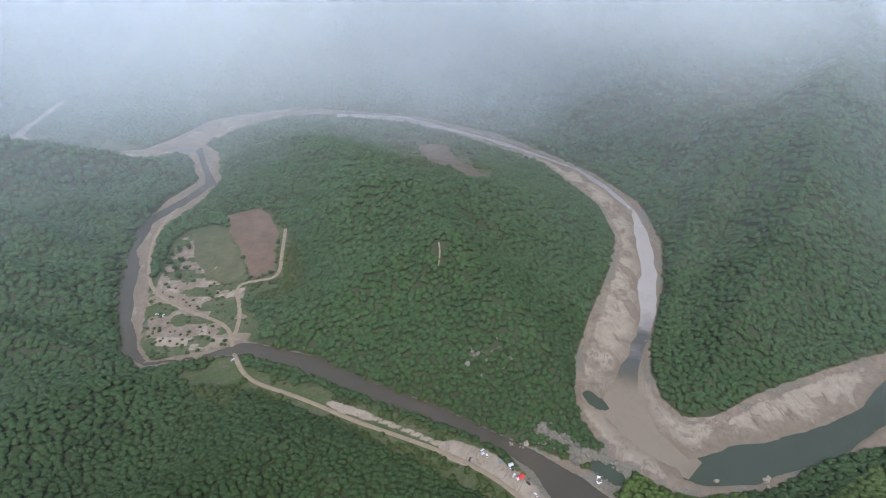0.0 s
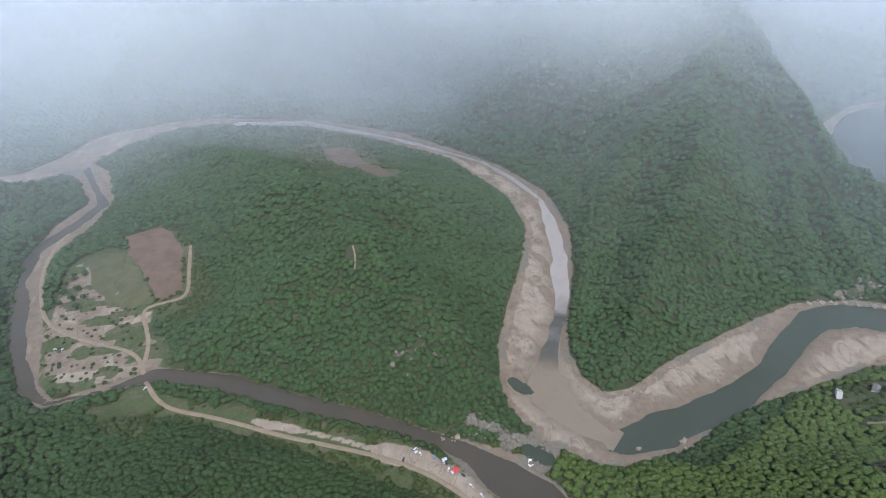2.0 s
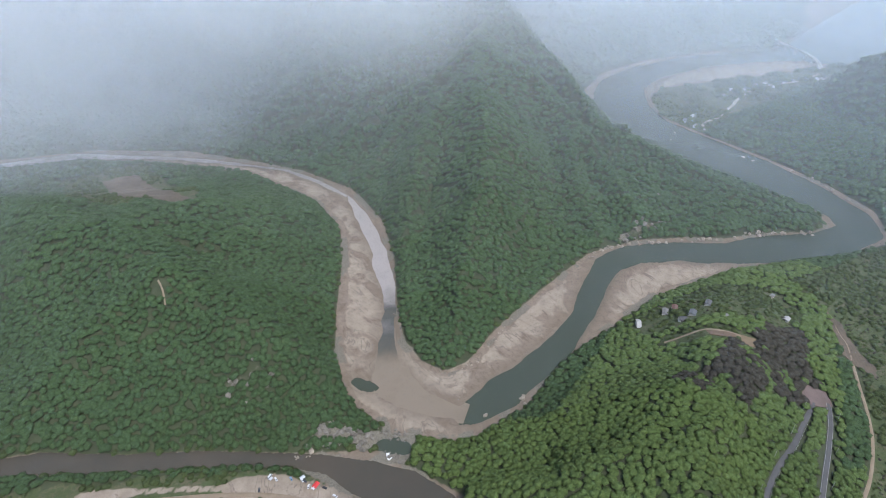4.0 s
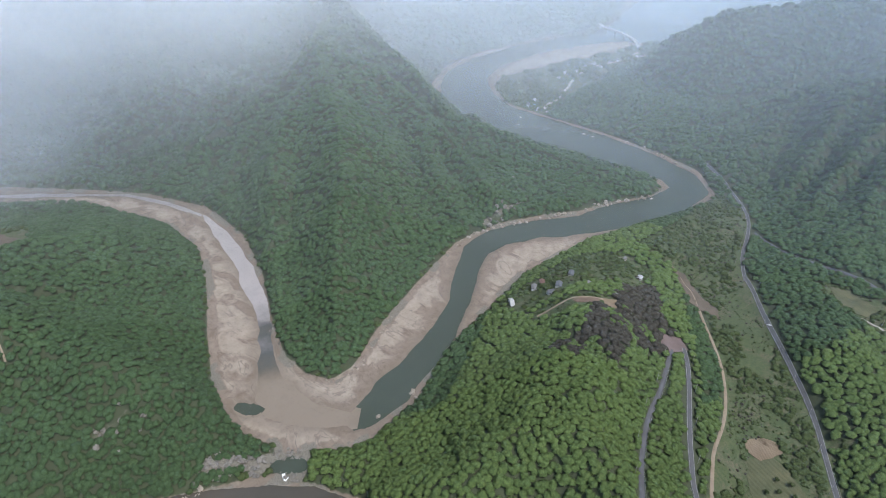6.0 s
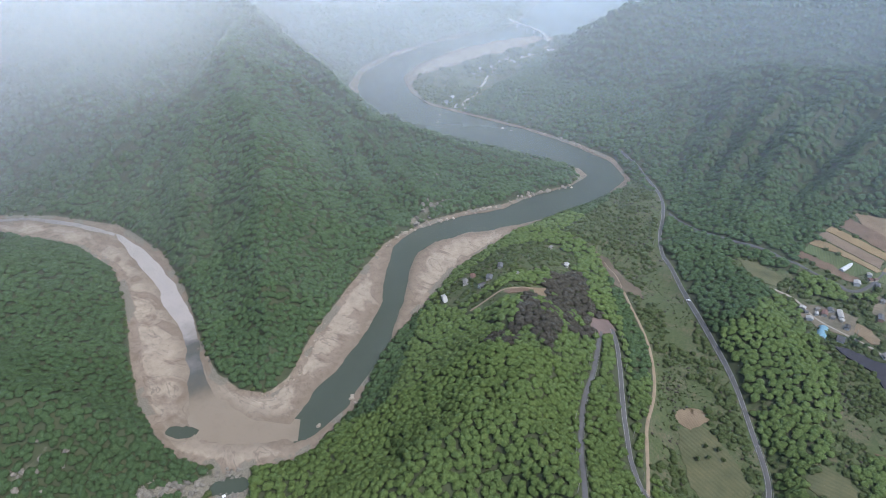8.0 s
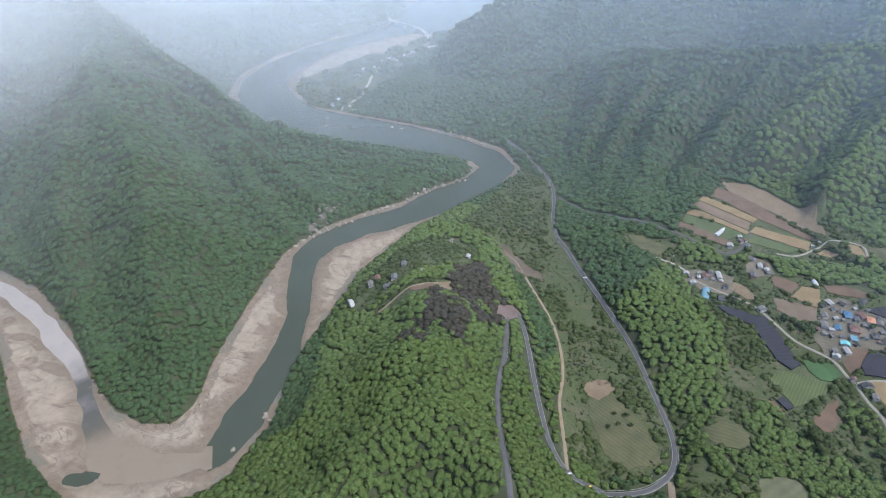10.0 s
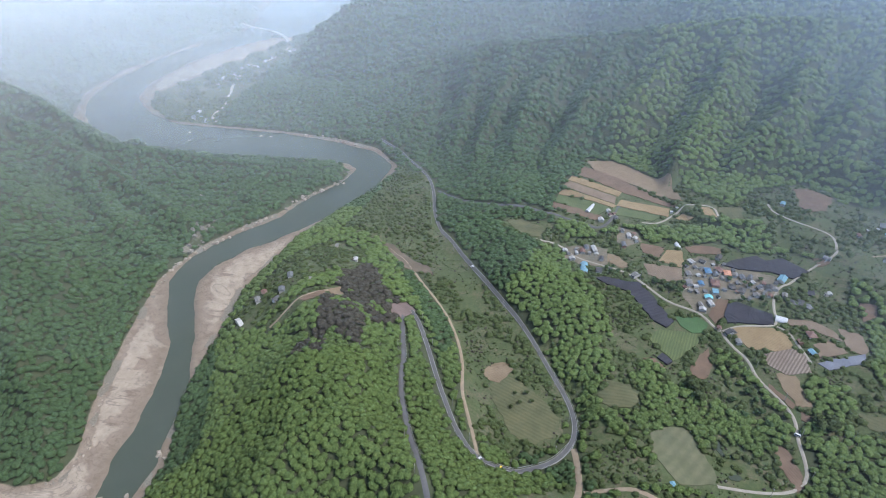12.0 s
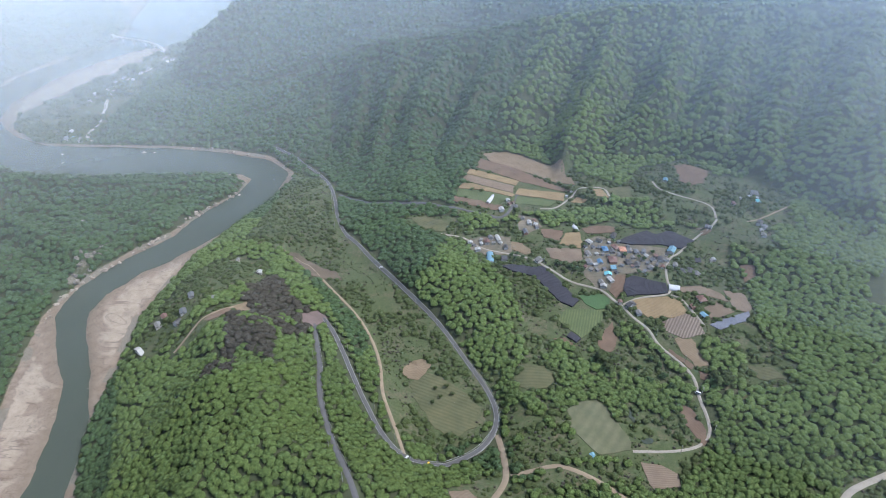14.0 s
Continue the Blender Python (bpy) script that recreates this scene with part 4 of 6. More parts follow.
def build_woods():
    rng = np.random.RandomState(11)
    for first, last, gap in ((215, 480, 5.3), (480, 720, 5.9), (720, 1020, 6.9), (1020, 1500, 9.2), (1500, 2250, 17.0)):
        shapes = CROWNS_NEAR if last < 500 else CROWNS_MIDDLE if last < 1100 else CROWNS_FAR
        gx, gy = np.meshgrid(np.arange(-last, last, gap), np.arange(-last, last, gap * 0.9))
        gx[::2] += gap / 2
        x = gx.ravel() + (rng.rand(gx.size) - 0.5) * gap * 1.1
        y = gy.ravel() + (rng.rand(gx.size) - 0.5) * gap * 1.1
        far, bearing = np.hypot(x, y), np.degrees(np.arctan2(x, y))
        keep = (far > first) & (far <= last) & (bearing > (-54 if first < 700 else -42)) & (bearing < (136 if first < 700 else 124))
        x, y = x[keep], y[keep]
        h, dv, sand, wet, bar = land(x, y)
        bank = dv_open(x, y)
        bush = (bank < 2.5) | open_ground(x, y)
        thick = fractal(x, y, 45, 4)
        keep = (bank > 1.5 * rng.rand(len(x)) - 0.5) & (sand < 0.42) & (bar > 1)
        keep &= ~bush | ((bank < 2.5) | (thick > np.where(inside(x, y, OPEN[3]), 0.5, np.where(inside(x, y, OPEN[4]), 0.38, 0.46))) & (rng.rand(len(x)) < 0.85))
        patch = np.zeros(x.shape, bool)
        for poly in PATCHY:
            patch |= inside(x, y, poly)
        low = patch & (thick < 0.5) & ~bush
        keep &= ~low | (rng.rand(len(x)) < 0.45)
        bush |= low
        flats = near(x, y, FLOORS[4])[0] < 4
        keep &= ~flats | (rng.rand(len(x)) < 0.4)
        for poly, *_ in PLOTS:
            keep &= ~inside(x, y, poly)
        for line, room in CLEAR:
            keep &= near(x, y, flat(line))[0] > room * (0.9 + 0.4 * rng.rand(len(x)))
        x, y, h, bush, flats = x[keep], y[keep], h[keep], bush[keep], flats[keep]
        size = (gap * 0.5) * (1.14 + 0.45 * rng.rand(len(x)) ** 1.6)
        size[bush] *= 0.5 + 0.6 * rng.rand(bush.sum())
        size[flats] *= 0.6
        z = height(x, y) + np.where(bush, 0.3 * size, 0.34 * gap + (rng.rand(len(x)) - 0.35) * 0.25 * gap)
        spur = near(x, y, RIDGES[21])[0] < np.minimum(100, near(x, y, FLOORS[9])[0] + 60)
        spur |= near(x, y, RIDGES[22])[0] < 90
        bare = inside(x + 16 * (fractal(x, y, 25, 3) - 0.5), y + 16 * (fractal(x + 90, y, 25, 3) - 0.5), BARE_TOP) & (fractal(x, y, 16, 3) + 0.25 * (rng.rand(len(x)) - 0.5) > 0.3)
        loop = near(x, y, RIDGES[7])[0] < 230
        loop &= near(x, y, RIDGES[0])[0] > 150
        sunny = (y + 0.25 * x + 60 * (fractal(x, y, 120, 3) - 0.5) < np.where(x > 380, 260, 40)) & ~spur & ~loop
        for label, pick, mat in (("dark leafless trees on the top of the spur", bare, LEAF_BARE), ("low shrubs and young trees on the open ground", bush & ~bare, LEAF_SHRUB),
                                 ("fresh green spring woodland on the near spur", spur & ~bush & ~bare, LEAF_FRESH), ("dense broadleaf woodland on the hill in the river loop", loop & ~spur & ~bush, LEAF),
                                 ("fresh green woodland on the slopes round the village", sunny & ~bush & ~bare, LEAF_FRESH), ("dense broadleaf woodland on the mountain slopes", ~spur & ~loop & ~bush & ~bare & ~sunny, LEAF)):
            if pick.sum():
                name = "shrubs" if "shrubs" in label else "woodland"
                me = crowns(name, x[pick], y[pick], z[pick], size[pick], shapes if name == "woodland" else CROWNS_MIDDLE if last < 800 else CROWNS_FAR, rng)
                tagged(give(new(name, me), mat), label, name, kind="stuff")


build_woods()


def build_brush():
    """Low scrub on the meadows and fallow ground."""
    rng = np.random.RandomState(17)
    gap = 3.0
    gx, gy = np.meshgrid(np.arange(280, 960, gap), np.arange(-400, 420, gap))
    x, y = (gx + (rng.rand(*gx.shape) - 0.5) * gap).ravel(), (gy + (rng.rand(*gx.shape) - 0.5) * gap).ravel()
    keep = open_ground(x, y)
    for poly in PATCHY:
        keep |= inside(x, y, poly)
    x, y = x[keep], y[keep]
    keep = (fractal(x, y, 26, 4) + 0.5 * (rng.rand(len(x)) - 0.5) > 0.55) & (dv_open(x, y) > 2)
    for poly, *_ in PLOTS:
        keep &= ~inside(x, y, poly)
    for line, room in CLEAR:
        keep &= near(x, y, flat(line))[0] > room * 0.8
    x, y = x[keep], y[keep]
    size = 0.6 + 1.3 * rng.rand(len(x)) ** 2
    green = rng.rand(len(x)) < 0.72
    for pick, mat, label in ((green, LEAF_SHRUB, "low green scrub on the fallow ground"), (~green, LEAF_BARE, "dry brown scrub on the fallow ground")):
        me = crowns("scrub", x[pick], y[pick], height(x[pick], y[pick]) + 0.2 * size[pick], size[pick], CROWNS_FAR, rng)
        tagged(give(new("scrub", me), mat), label, "scrub", kind="stuff")


build_brush()


# ---------------------------------------------------------------- haze and low cloud on translucent sheets
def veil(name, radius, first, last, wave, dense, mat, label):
    """A curved translucent sheet round the camera, in place of haze or cloud, between two bearings; dense(bearing,
    height) gives its cover.
    """
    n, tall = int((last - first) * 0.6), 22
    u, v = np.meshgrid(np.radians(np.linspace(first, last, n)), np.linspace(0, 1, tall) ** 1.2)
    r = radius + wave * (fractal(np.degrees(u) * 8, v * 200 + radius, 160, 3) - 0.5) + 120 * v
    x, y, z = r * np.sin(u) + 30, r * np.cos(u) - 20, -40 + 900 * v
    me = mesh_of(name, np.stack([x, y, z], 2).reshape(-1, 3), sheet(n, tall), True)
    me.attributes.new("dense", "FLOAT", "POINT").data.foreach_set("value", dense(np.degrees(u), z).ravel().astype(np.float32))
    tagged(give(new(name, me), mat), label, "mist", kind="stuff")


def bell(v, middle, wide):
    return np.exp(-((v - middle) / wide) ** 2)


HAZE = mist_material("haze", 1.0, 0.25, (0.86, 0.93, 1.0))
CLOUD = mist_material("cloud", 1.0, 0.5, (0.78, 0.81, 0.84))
# bluish sheets ringed round the camera stand in for haze, denser with distance
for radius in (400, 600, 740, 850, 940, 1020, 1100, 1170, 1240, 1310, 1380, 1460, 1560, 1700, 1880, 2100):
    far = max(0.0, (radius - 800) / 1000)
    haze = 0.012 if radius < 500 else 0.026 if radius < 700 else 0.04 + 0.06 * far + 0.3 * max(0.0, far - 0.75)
    veil("haze_sheet", radius, -62, 152, 50 + 0.05 * radius, lambda b, z: haze * (0.65 + 0.35 * smooth(0, 260, z)) * (1 + 1.5 * bell(b, 128, 20) - 0.3 * bell(b, 86, 24) - 0.5 * bell(b, -5, 30) * (radius < 1000) + 0.2 * smooth(45, 95, b)), HAZE, "translucent bluish sheet that stands in for haze over the valley")
# whiter sheets stand in for the cloud on the mountains
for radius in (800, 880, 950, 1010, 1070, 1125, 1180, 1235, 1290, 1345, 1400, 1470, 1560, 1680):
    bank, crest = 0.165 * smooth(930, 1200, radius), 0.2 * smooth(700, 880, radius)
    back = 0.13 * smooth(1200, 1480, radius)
    veil("cloud_sheet", radius, -62, 72, 60 + 0.05 * radius, lambda b, z: bank * (bell(b, -3, 19) + 0.35 * bell(b, -34, 14)) * smooth(-60, 130, z) + crest * bell(b, 14, 22) * smooth(150, 340, z) + back * bell(b, 42, 14) * smooth(-40, 120, z), CLOUD, "translucent white sheet that stands in for low cloud on the mountains")


# ---------------------------------------------------------------- roads, tracks and plots
def field_material(name, low, high, turn, spacing=2.0, depth=0.35):
    """Soil or crop in furrows or rows, with stains at larger scale."""
    m, n, l, b = material(name)
    pos = where(n)
    big = noise_node(n, l, 0.06, 5, 0.65, pos)
    fine = noise_node(n, l, 1.3, 4, 0.7, pos)
    mp = n.new("ShaderNodeMapping")
    mp.inputs["Rotation"].default_value = (0, 0, radians(turn))
    l.new(pos, mp.inputs[0])
    w = n.new("ShaderNodeTexWave")
    w.inputs["Scale"].default_value, w.inputs["Distortion"].default_value, w.inputs["Detail"].default_value = 0.314 / spacing, 1.2, 3
    l.new(mp.outputs[0], w.inputs[0])
    col = ramp(n, l, big.outputs[0], [(0.34, low), (0.66, high)]).outputs[0]
    col = mix(n, l, maths(n, l, "MULTIPLY", w.outputs[0], depth), col, tuple(0.5 * v for v in low))
    col = mix(n, l, ramp(n, l, fine.outputs[0], [(0.45, (0, 0, 0)), (0.75, (0.5, 0.5, 0.5))]).outputs[0], col, tuple(0.6 * v for v in low))
    l.new(col, b.inputs["Base Color"])
    b.inputs["Roughness"].default_value = 0.95
    bump(n, l, mix(n, l, 0.5, w.outputs[0], fine.outputs[0]), 0.5, 0.4, b)
    return m


SURFACES = {"red_soil": ((0.082, 0.053, 0.036), (0.12, 0.081, 0.055), 2.2, 0.25), "brown_soil": ((0.105, 0.077, 0.055), (0.145, 0.11, 0.078), 2.2, 0.25),
            "dull_soil": ((0.06, 0.046, 0.033), (0.1, 0.078, 0.056), 3.0, 0.15), "straw": ((0.14, 0.1, 0.053), (0.19, 0.14, 0.077), 2.5, 0.2), "stubble": ((0.115, 0.085, 0.053), (0.16, 0.12, 0.078), 2.5, 0.2),
            "rough_grass": ((0.046, 0.052, 0.022), (0.078, 0.076, 0.036), 4.0, 0.2), "green_crop": ((0.05, 0.072, 0.025), (0.075, 0.095, 0.036), 3.0, 0.5),
            "dark_crop": ((0.03, 0.07, 0.025), (0.045, 0.095, 0.03), 1.6, 0.4), "rows": ((0.13, 0.1, 0.08), (0.18, 0.15, 0.12), 3.0, 0.9),
            "strip_crop": ((0.06, 0.068, 0.034), (0.095, 0.095, 0.055), 9.0, 0.3), "net": ((0.016, 0.017, 0.026), (0.028, 0.028, 0.04), 1.8, 0.5),
            "grey_net": ((0.09, 0.1, 0.13), (0.14, 0.15, 0.18), 1.8, 0.4), "yard": ((0.075, 0.07, 0.05), (0.13, 0.108, 0.08), 5.0, 0.15), "pond": ((0.02, 0.03, 0.03), (0.03, 0.04, 0.04), 3.0, 0.1), "paving": ((0.085, 0.062, 0.056), (0.12, 0.088, 0.08), 3.0, 0.1)}
PLOT_WORDS = {"dull_soil": ("bare_patch", "patch of bare brown earth between shrubs", "bare ground"), "red_soil": ("ploughed_field", "ploughed field of bare reddish brown soil", "field"), "brown_soil": ("ploughed_field", "tilled field of dark brown soil", "field"), "straw": ("field", "strip of pale straw-coloured crop stubble", "field"),
              "stubble": ("field", "bare sandy plot with dry stubble", "field"), "rough_grass": ("meadow", "fallow plot of rough yellowish grass", "meadow"), "green_crop": ("field", "plot of low green crop in rows", "field"),
              "dark_crop": ("field", "plot of dense dark green crop", "field"), "rows": ("orchard_plot", "brown plot with close rows of vines", "field"), "strip_crop": ("field", "pale green field divided by darker furrows", "field"),
              "net": ("shade_net", "black shade netting stretched over crop beds", "shade net"), "grey_net": ("plastic_sheet", "grey plastic sheeting laid over a plot", "sheeting"), "yard": ("yard", "bare earth yards and gardens between the houses", "yard"), "pond": ("pond", "small dark pond in the rough grass", "pond"), "paving": ("car_park", "reddish paved viewpoint car park on the spur", "car park")}
MADE = {}


def build_plot(outline, kind, lift, turn):
    low, high, spacing, depth = SURFACES[kind]
    if kind == "pond":
        MADE[kind, turn] = WATER_DEEP
    if (kind, turn) not in MADE:
        MADE[kind, turn] = field_material(kind, low, high, turn, spacing, depth)
    bm = bmesh.new()
    ring = []
    for (x0, y0), (x1, y1) in zip(outline, outline[1:] + outline[:1]):
        k = max(1, int(math.hypot(x1 - x0, y1 - y0) / 5))
        for i in range(k):
            x, y = x0 + (x1 - x0) * i / k, y0 + (y1 - y0) * i / k
            sway = 3.5 if kind in ("stubble", "red_soil", "dull_soil", "rough_grass", "yard") and i else 1.6 if i else 0.0
            ring.append(bm.verts.new((x + sway * noise.noise((x * 0.09, y * 0.09, 1)), y + sway * noise.noise((x * 0.09, y * 0.09, 5)), 0)))
    bmesh.ops.triangulate(bm, faces=[bm.faces.new(ring)])
    for _ in range(5):
        long = [e for e in bm.edges if e.calc_length() > 9]
        if not long:
            break
        bmesh.ops.subdivide_edges(bm, edges=long, cuts=1)
        bmesh.ops.triangulate(bm, faces=[f for f in bm.faces if len(f.verts) > 3])
    co = np.array([v.co[:2] for v in bm.verts])
    z = height(co[:, 0], co[:, 1])
    for v, h in zip(bm.verts, z):
        v.co.z = h + lift + (0.25 * math.sin(v.co.x * 0.9) * math.sin(v.co.y * 0.8) if "net" in kind else 0)
    rim = [e for e in bm.edges if e.is_boundary]
    side = bmesh.ops.extrude_edge_only(bm, edges=rim)["geom"]
    for v in side:
        if isinstance(v, bmesh.types.BMVert):
            v.co.z -= lift + 1.2
    bmesh.ops.recalc_face_normals(bm, faces=bm.faces[:])
    me = bpy.data.meshes.new(kind)
    bm.to_mesh(me)
    bm.free()
    name, label, category = PLOT_WORDS[kind]
    if "net" in kind:
        tagged(give(new(name, me), MADE[kind, turn]), label, category, "nets of the village fields")
    else:
        tagged(give(new(name, me), MADE[kind, turn]), label, category, kind="structure")


for spec in PLOTS:
    build_plot(*spec)

ASPHALT = plain("asphalt", (0.042, 0.042, 0.045), (0.066, 0.066, 0.069), 0.12, 0.9, 0.02)
CONCRETE = plain("concrete_lane", (0.15, 0.135, 0.115), (0.22, 0.2, 0.17), 0.15, 0.9, 0.03)
DIRT = plain("dirt_track", (0.125, 0.096, 0.067), (0.185, 0.147, 0.105), 0.15, 0.95, 0.06)
PALE_LINE = plain("road_paint", (0.15, 0.15, 0.145), (0.24, 0.24, 0.23), 0.6, 0.7)
RAIL = plain("galvanised_rail", (0.25, 0.26, 0.27), (0.36, 0.37, 0.38), 0.8, 0.5, 0.0, 0.3)


def road(name, line, mat, label, lift=0.55):
    v, f = ribbon(line, lift, 0, height, 4.0)
    v[::5, 2] -= 0.45  # the edges sink into the verge
    v[4::5, 2] -= 0.45
    for k in (0, 4):
        v[k::5, :2] += (v[k::5, :2] - v[2::5, :2]) * 0.12
    return tagged(give(new(name, mesh_of(name, v, f, True)), mat), label, "road", kind="structure")


road("road", VALLEY_ROAD, ASPHALT, "grey two-lane asphalt road winding up the valley")
road("spur_road", SPUR_ROAD, ASPHALT, "narrow asphalt road through the trees of the spur", 0.6)
for line, mat, label in ((SIDE_TRACK, DIRT, "pale earth track along the foot of the spur"), (FIELD_TRACK, DIRT, "sandy track round the ploughed field"), (BANK_TRACK, DIRT, "sandy track along the river bank"),
                         (TERRACE_TRACK, DIRT, "short bare path on the wooded hill"), (VILLAGE_LANE, ASPHALT, "narrow grey lane to the upper fields"), (EAST_LANE, CONCRETE, "pale concrete lane through the village"),
                         (UPPER_LANE, CONCRETE, "concrete field lane by the upper plots"), (LOWER_LANE, CONCRETE, "concrete lane between the village houses"), (CHAPEL_LANE, CONCRETE, "concrete drive to a house"), (HILL_LANE, DIRT, "earth lane up to the hill farms"),
                         (SOUTH_LANE, DIRT, "sandy lane leaving the hairpin bend"), (GROVE_LANE, DIRT, "earth lane between groves"), (FAR_TRACK, CONCRETE, "pale concrete track on the slope"),
                         (TEMPLE_TRACK, DIRT, "terraced earth path on the spur top"), (FAR_ROAD, CONCRETE, "pale road through the far village")):
    road("track", line, mat, label)


def shifted(line, by, half):
    """The same line moved sideways, with another half width."""
    p = np.array(line, float)
    t = np.gradient(p[:, :2], axis=0)
    t /= np.hypot(*t.T)[:, None] + 1e-9
    return [(x - ty * by, y + tx * by, half) for (x, y, _), (tx, ty) in zip(p, t)]


for line in (VALLEY_ROAD,):
    for by in (-2.05, 2.05):
        v, f = ribbon(shifted(line, by, 0.14), 0.63, 0, height, 4.0)
        tagged(give(new("road_marking", mesh_of("road_marking", v, f)), PALE_LINE), "pale painted edge line of the road", "road marking", kind="structure")


def box(bm, sx, sy, sz, at=(0, 0, 0), turn=0.0):
    """A box with its base centre at the place."""
    m = Matrix.Translation((at[0], at[1], at[2] + sz / 2)) @ Matrix.Rotation(turn, 4, "Z") @ Matrix.Diagonal((sx, sy, sz, 1))
    return bmesh.ops.create_cube(bm, size=1.0, matrix=m)["verts"]


def part(name, bm, mat, parent, label=""):
    me = bpy.data.meshes.new(name)
    bmesh.ops.recalc_face_normals(bm, faces=bm.faces[:])
    bm.to_mesh(me)
    bm.free()
    me.materials.append(mat)
    ob = new(name, me)
    ob.parent = parent
    return tagged(ob, label)


def thing(name, x, y, turn, label, category, group="", z=None):
    ob = new(name)
    ob.matrix_basis = pose(x, y, float(height(np.array([x]), np.array([y]))[0]) if z is None else z, 0, 0, turn)
    return tagged(ob, label, category, group)


def guard_rail(line, by, first, last):
    """Posts and a beam along one edge of the road."""
    p = np.array(shifted(line, by, 0.1))[first:last]
    s = np.concatenate([[0], np.cumsum(np.hypot(*np.diff(p[:, :2], axis=0).T))])
    u = np.arange(0, s[-1], 6.0)
    v, f = ribbon([tuple(q) for q in p], 0.0, 0, height, 4.0)
    rail = thing("guard_rail", p[0, 0], p[0, 1], 0, "galvanised steel guard rail along the bend", "guard rail", "guard rails")
    o = np.array(rail.matrix_basis.translation)
    mid = v[2::5]
    bm = bmesh.new()
    low, high = [], []
    for q in mid:
        low.append([bm.verts.new((q[0] - o[0] + e, q[1] - o[1] + e, q[2] - o[2] + 0.95)) for e in (-0.06, 0.06)])
        high.append([bm.verts.new((q[0] - o[0] + e, q[1] - o[1] + e, q[2] - o[2] + 1.35)) for e in (-0.06, 0.06)])
    for i in range(len(mid) - 1):
        for a, b, c, d in ((low[i][0], low[i + 1][0], high[i + 1][0], high[i][0]), (high[i][1], high[i + 1][1], low[i + 1][1], low[i][1]), (high[i][0], high[i + 1][0], high[i + 1][1], high[i][1])):
            bm.faces.new((a, b, c, d))
    part("beam", bm, RAIL, rail)
    post = None
    for k in u:
        x, y = np.interp(k, s, p[:, 0]), np.interp(k, s, p[:, 1])
        if post is None:
            bm = bmesh.new()
            box(bm, 0.2, 0.2, 1.8)
            post = part("post", bm, RAIL, rail)
            one = post
        else:
            one = new("post", post.data)
            one.parent = rail
        one.location = (x - o[0], y - o[1], float(height(np.array([x]), np.array([y]))[0]) - o[2] - 0.2)


guard_rail(VALLEY_ROAD, 3.1, 8, 18)
guard_rail(VALLEY_ROAD, -3.3, 11, 17)
guard_rail(SPUR_ROAD, 2.7, 1, 8)


# ---------------------------------------------------------------- buildings
def paint(name, colour, rough=0.6, spread=0.25, scale=0.5):
    return plain(name, tuple(v * (1 - spread) for v in colour), tuple(min(0.85, v * (1 + 0.4 * spread)) for v in colour), scale, rough, 0.02)


ROOFS = {"blue": paint("blue_roof", (0.04, 0.11, 0.2)), "sky": paint("light_blue_roof", (0.09, 0.19, 0.25)), "grey": paint("grey_roof", (0.115, 0.112, 0.11)), "dark": paint("dark_roof", (0.035, 0.035, 0.039)), "brown": paint("brown_roof", (0.105, 0.055, 0.045)),
         "orange": paint("orange_roof", (0.34, 0.16, 0.1)), "white": paint("white_roof", (0.24, 0.24, 0.235)), "teal": paint("teal_roof", (0.12, 0.36, 0.4)), "slate": paint("slate_roof", (0.072, 0.076, 0.085))}
WALLS = {"white": paint("white_render", (0.34, 0.33, 0.31), 0.85), "cream": paint("cream_render", (0.5, 0.44, 0.36), 0.85), "brick": paint("brick_render", (0.3, 0.16, 0.12), 0.85), "grey": paint("grey_block", (0.3, 0.3, 0.3), 0.9)}
GLASS = plain("window_glass", (0.03, 0.035, 0.04), (0.05, 0.055, 0.06), 0.5, 0.12)
WOOD = plain("door_wood", (0.09, 0.06, 0.04), (0.14, 0.09, 0.06), 1.0, 0.7, 0.02)
FILM = paint("greenhouse_film", (0.36, 0.37, 0.39), 0.35, 0.15)
ROOF_WORDS = {"blue": "blue metal", "sky": "light blue metal", "grey": "grey tiled", "dark": "dark tiled", "brown": "brown tiled", "orange": "orange tiled", "white": "white metal", "teal": "teal metal", "slate": "blue-grey slate"}


def gable(bm, w, d, base, rise, over, thick=0.25):
    """A pitched roof with its ridge along x."""
    x, y = w / 2 + over, d / 2 + over
    drop = rise * over / (d / 2)
    rows = []
    for dz in (0, thick):
        rows.append([bm.verts.new(p) for p in ((-x, -y, base - drop + dz), (x, -y, base - drop + dz), (x, 0, base + rise + dz), (-x, 0, base + rise + dz), (x, y, base - drop + dz), (-x, y, base - drop + dz))])
    a, b = rows
    for q in ((0, 1, 2, 3), (3, 2, 4, 5)):
        bm.faces.new([b[i] for i in q])
        bm.faces.new([a[i] for i in reversed(q)])
    for i, j in ((0, 1), (1, 2), (2, 4), (4, 5), (5, 3), (3, 0)):
        bm.faces.new((a[i], a[j], b[j], b[i]))


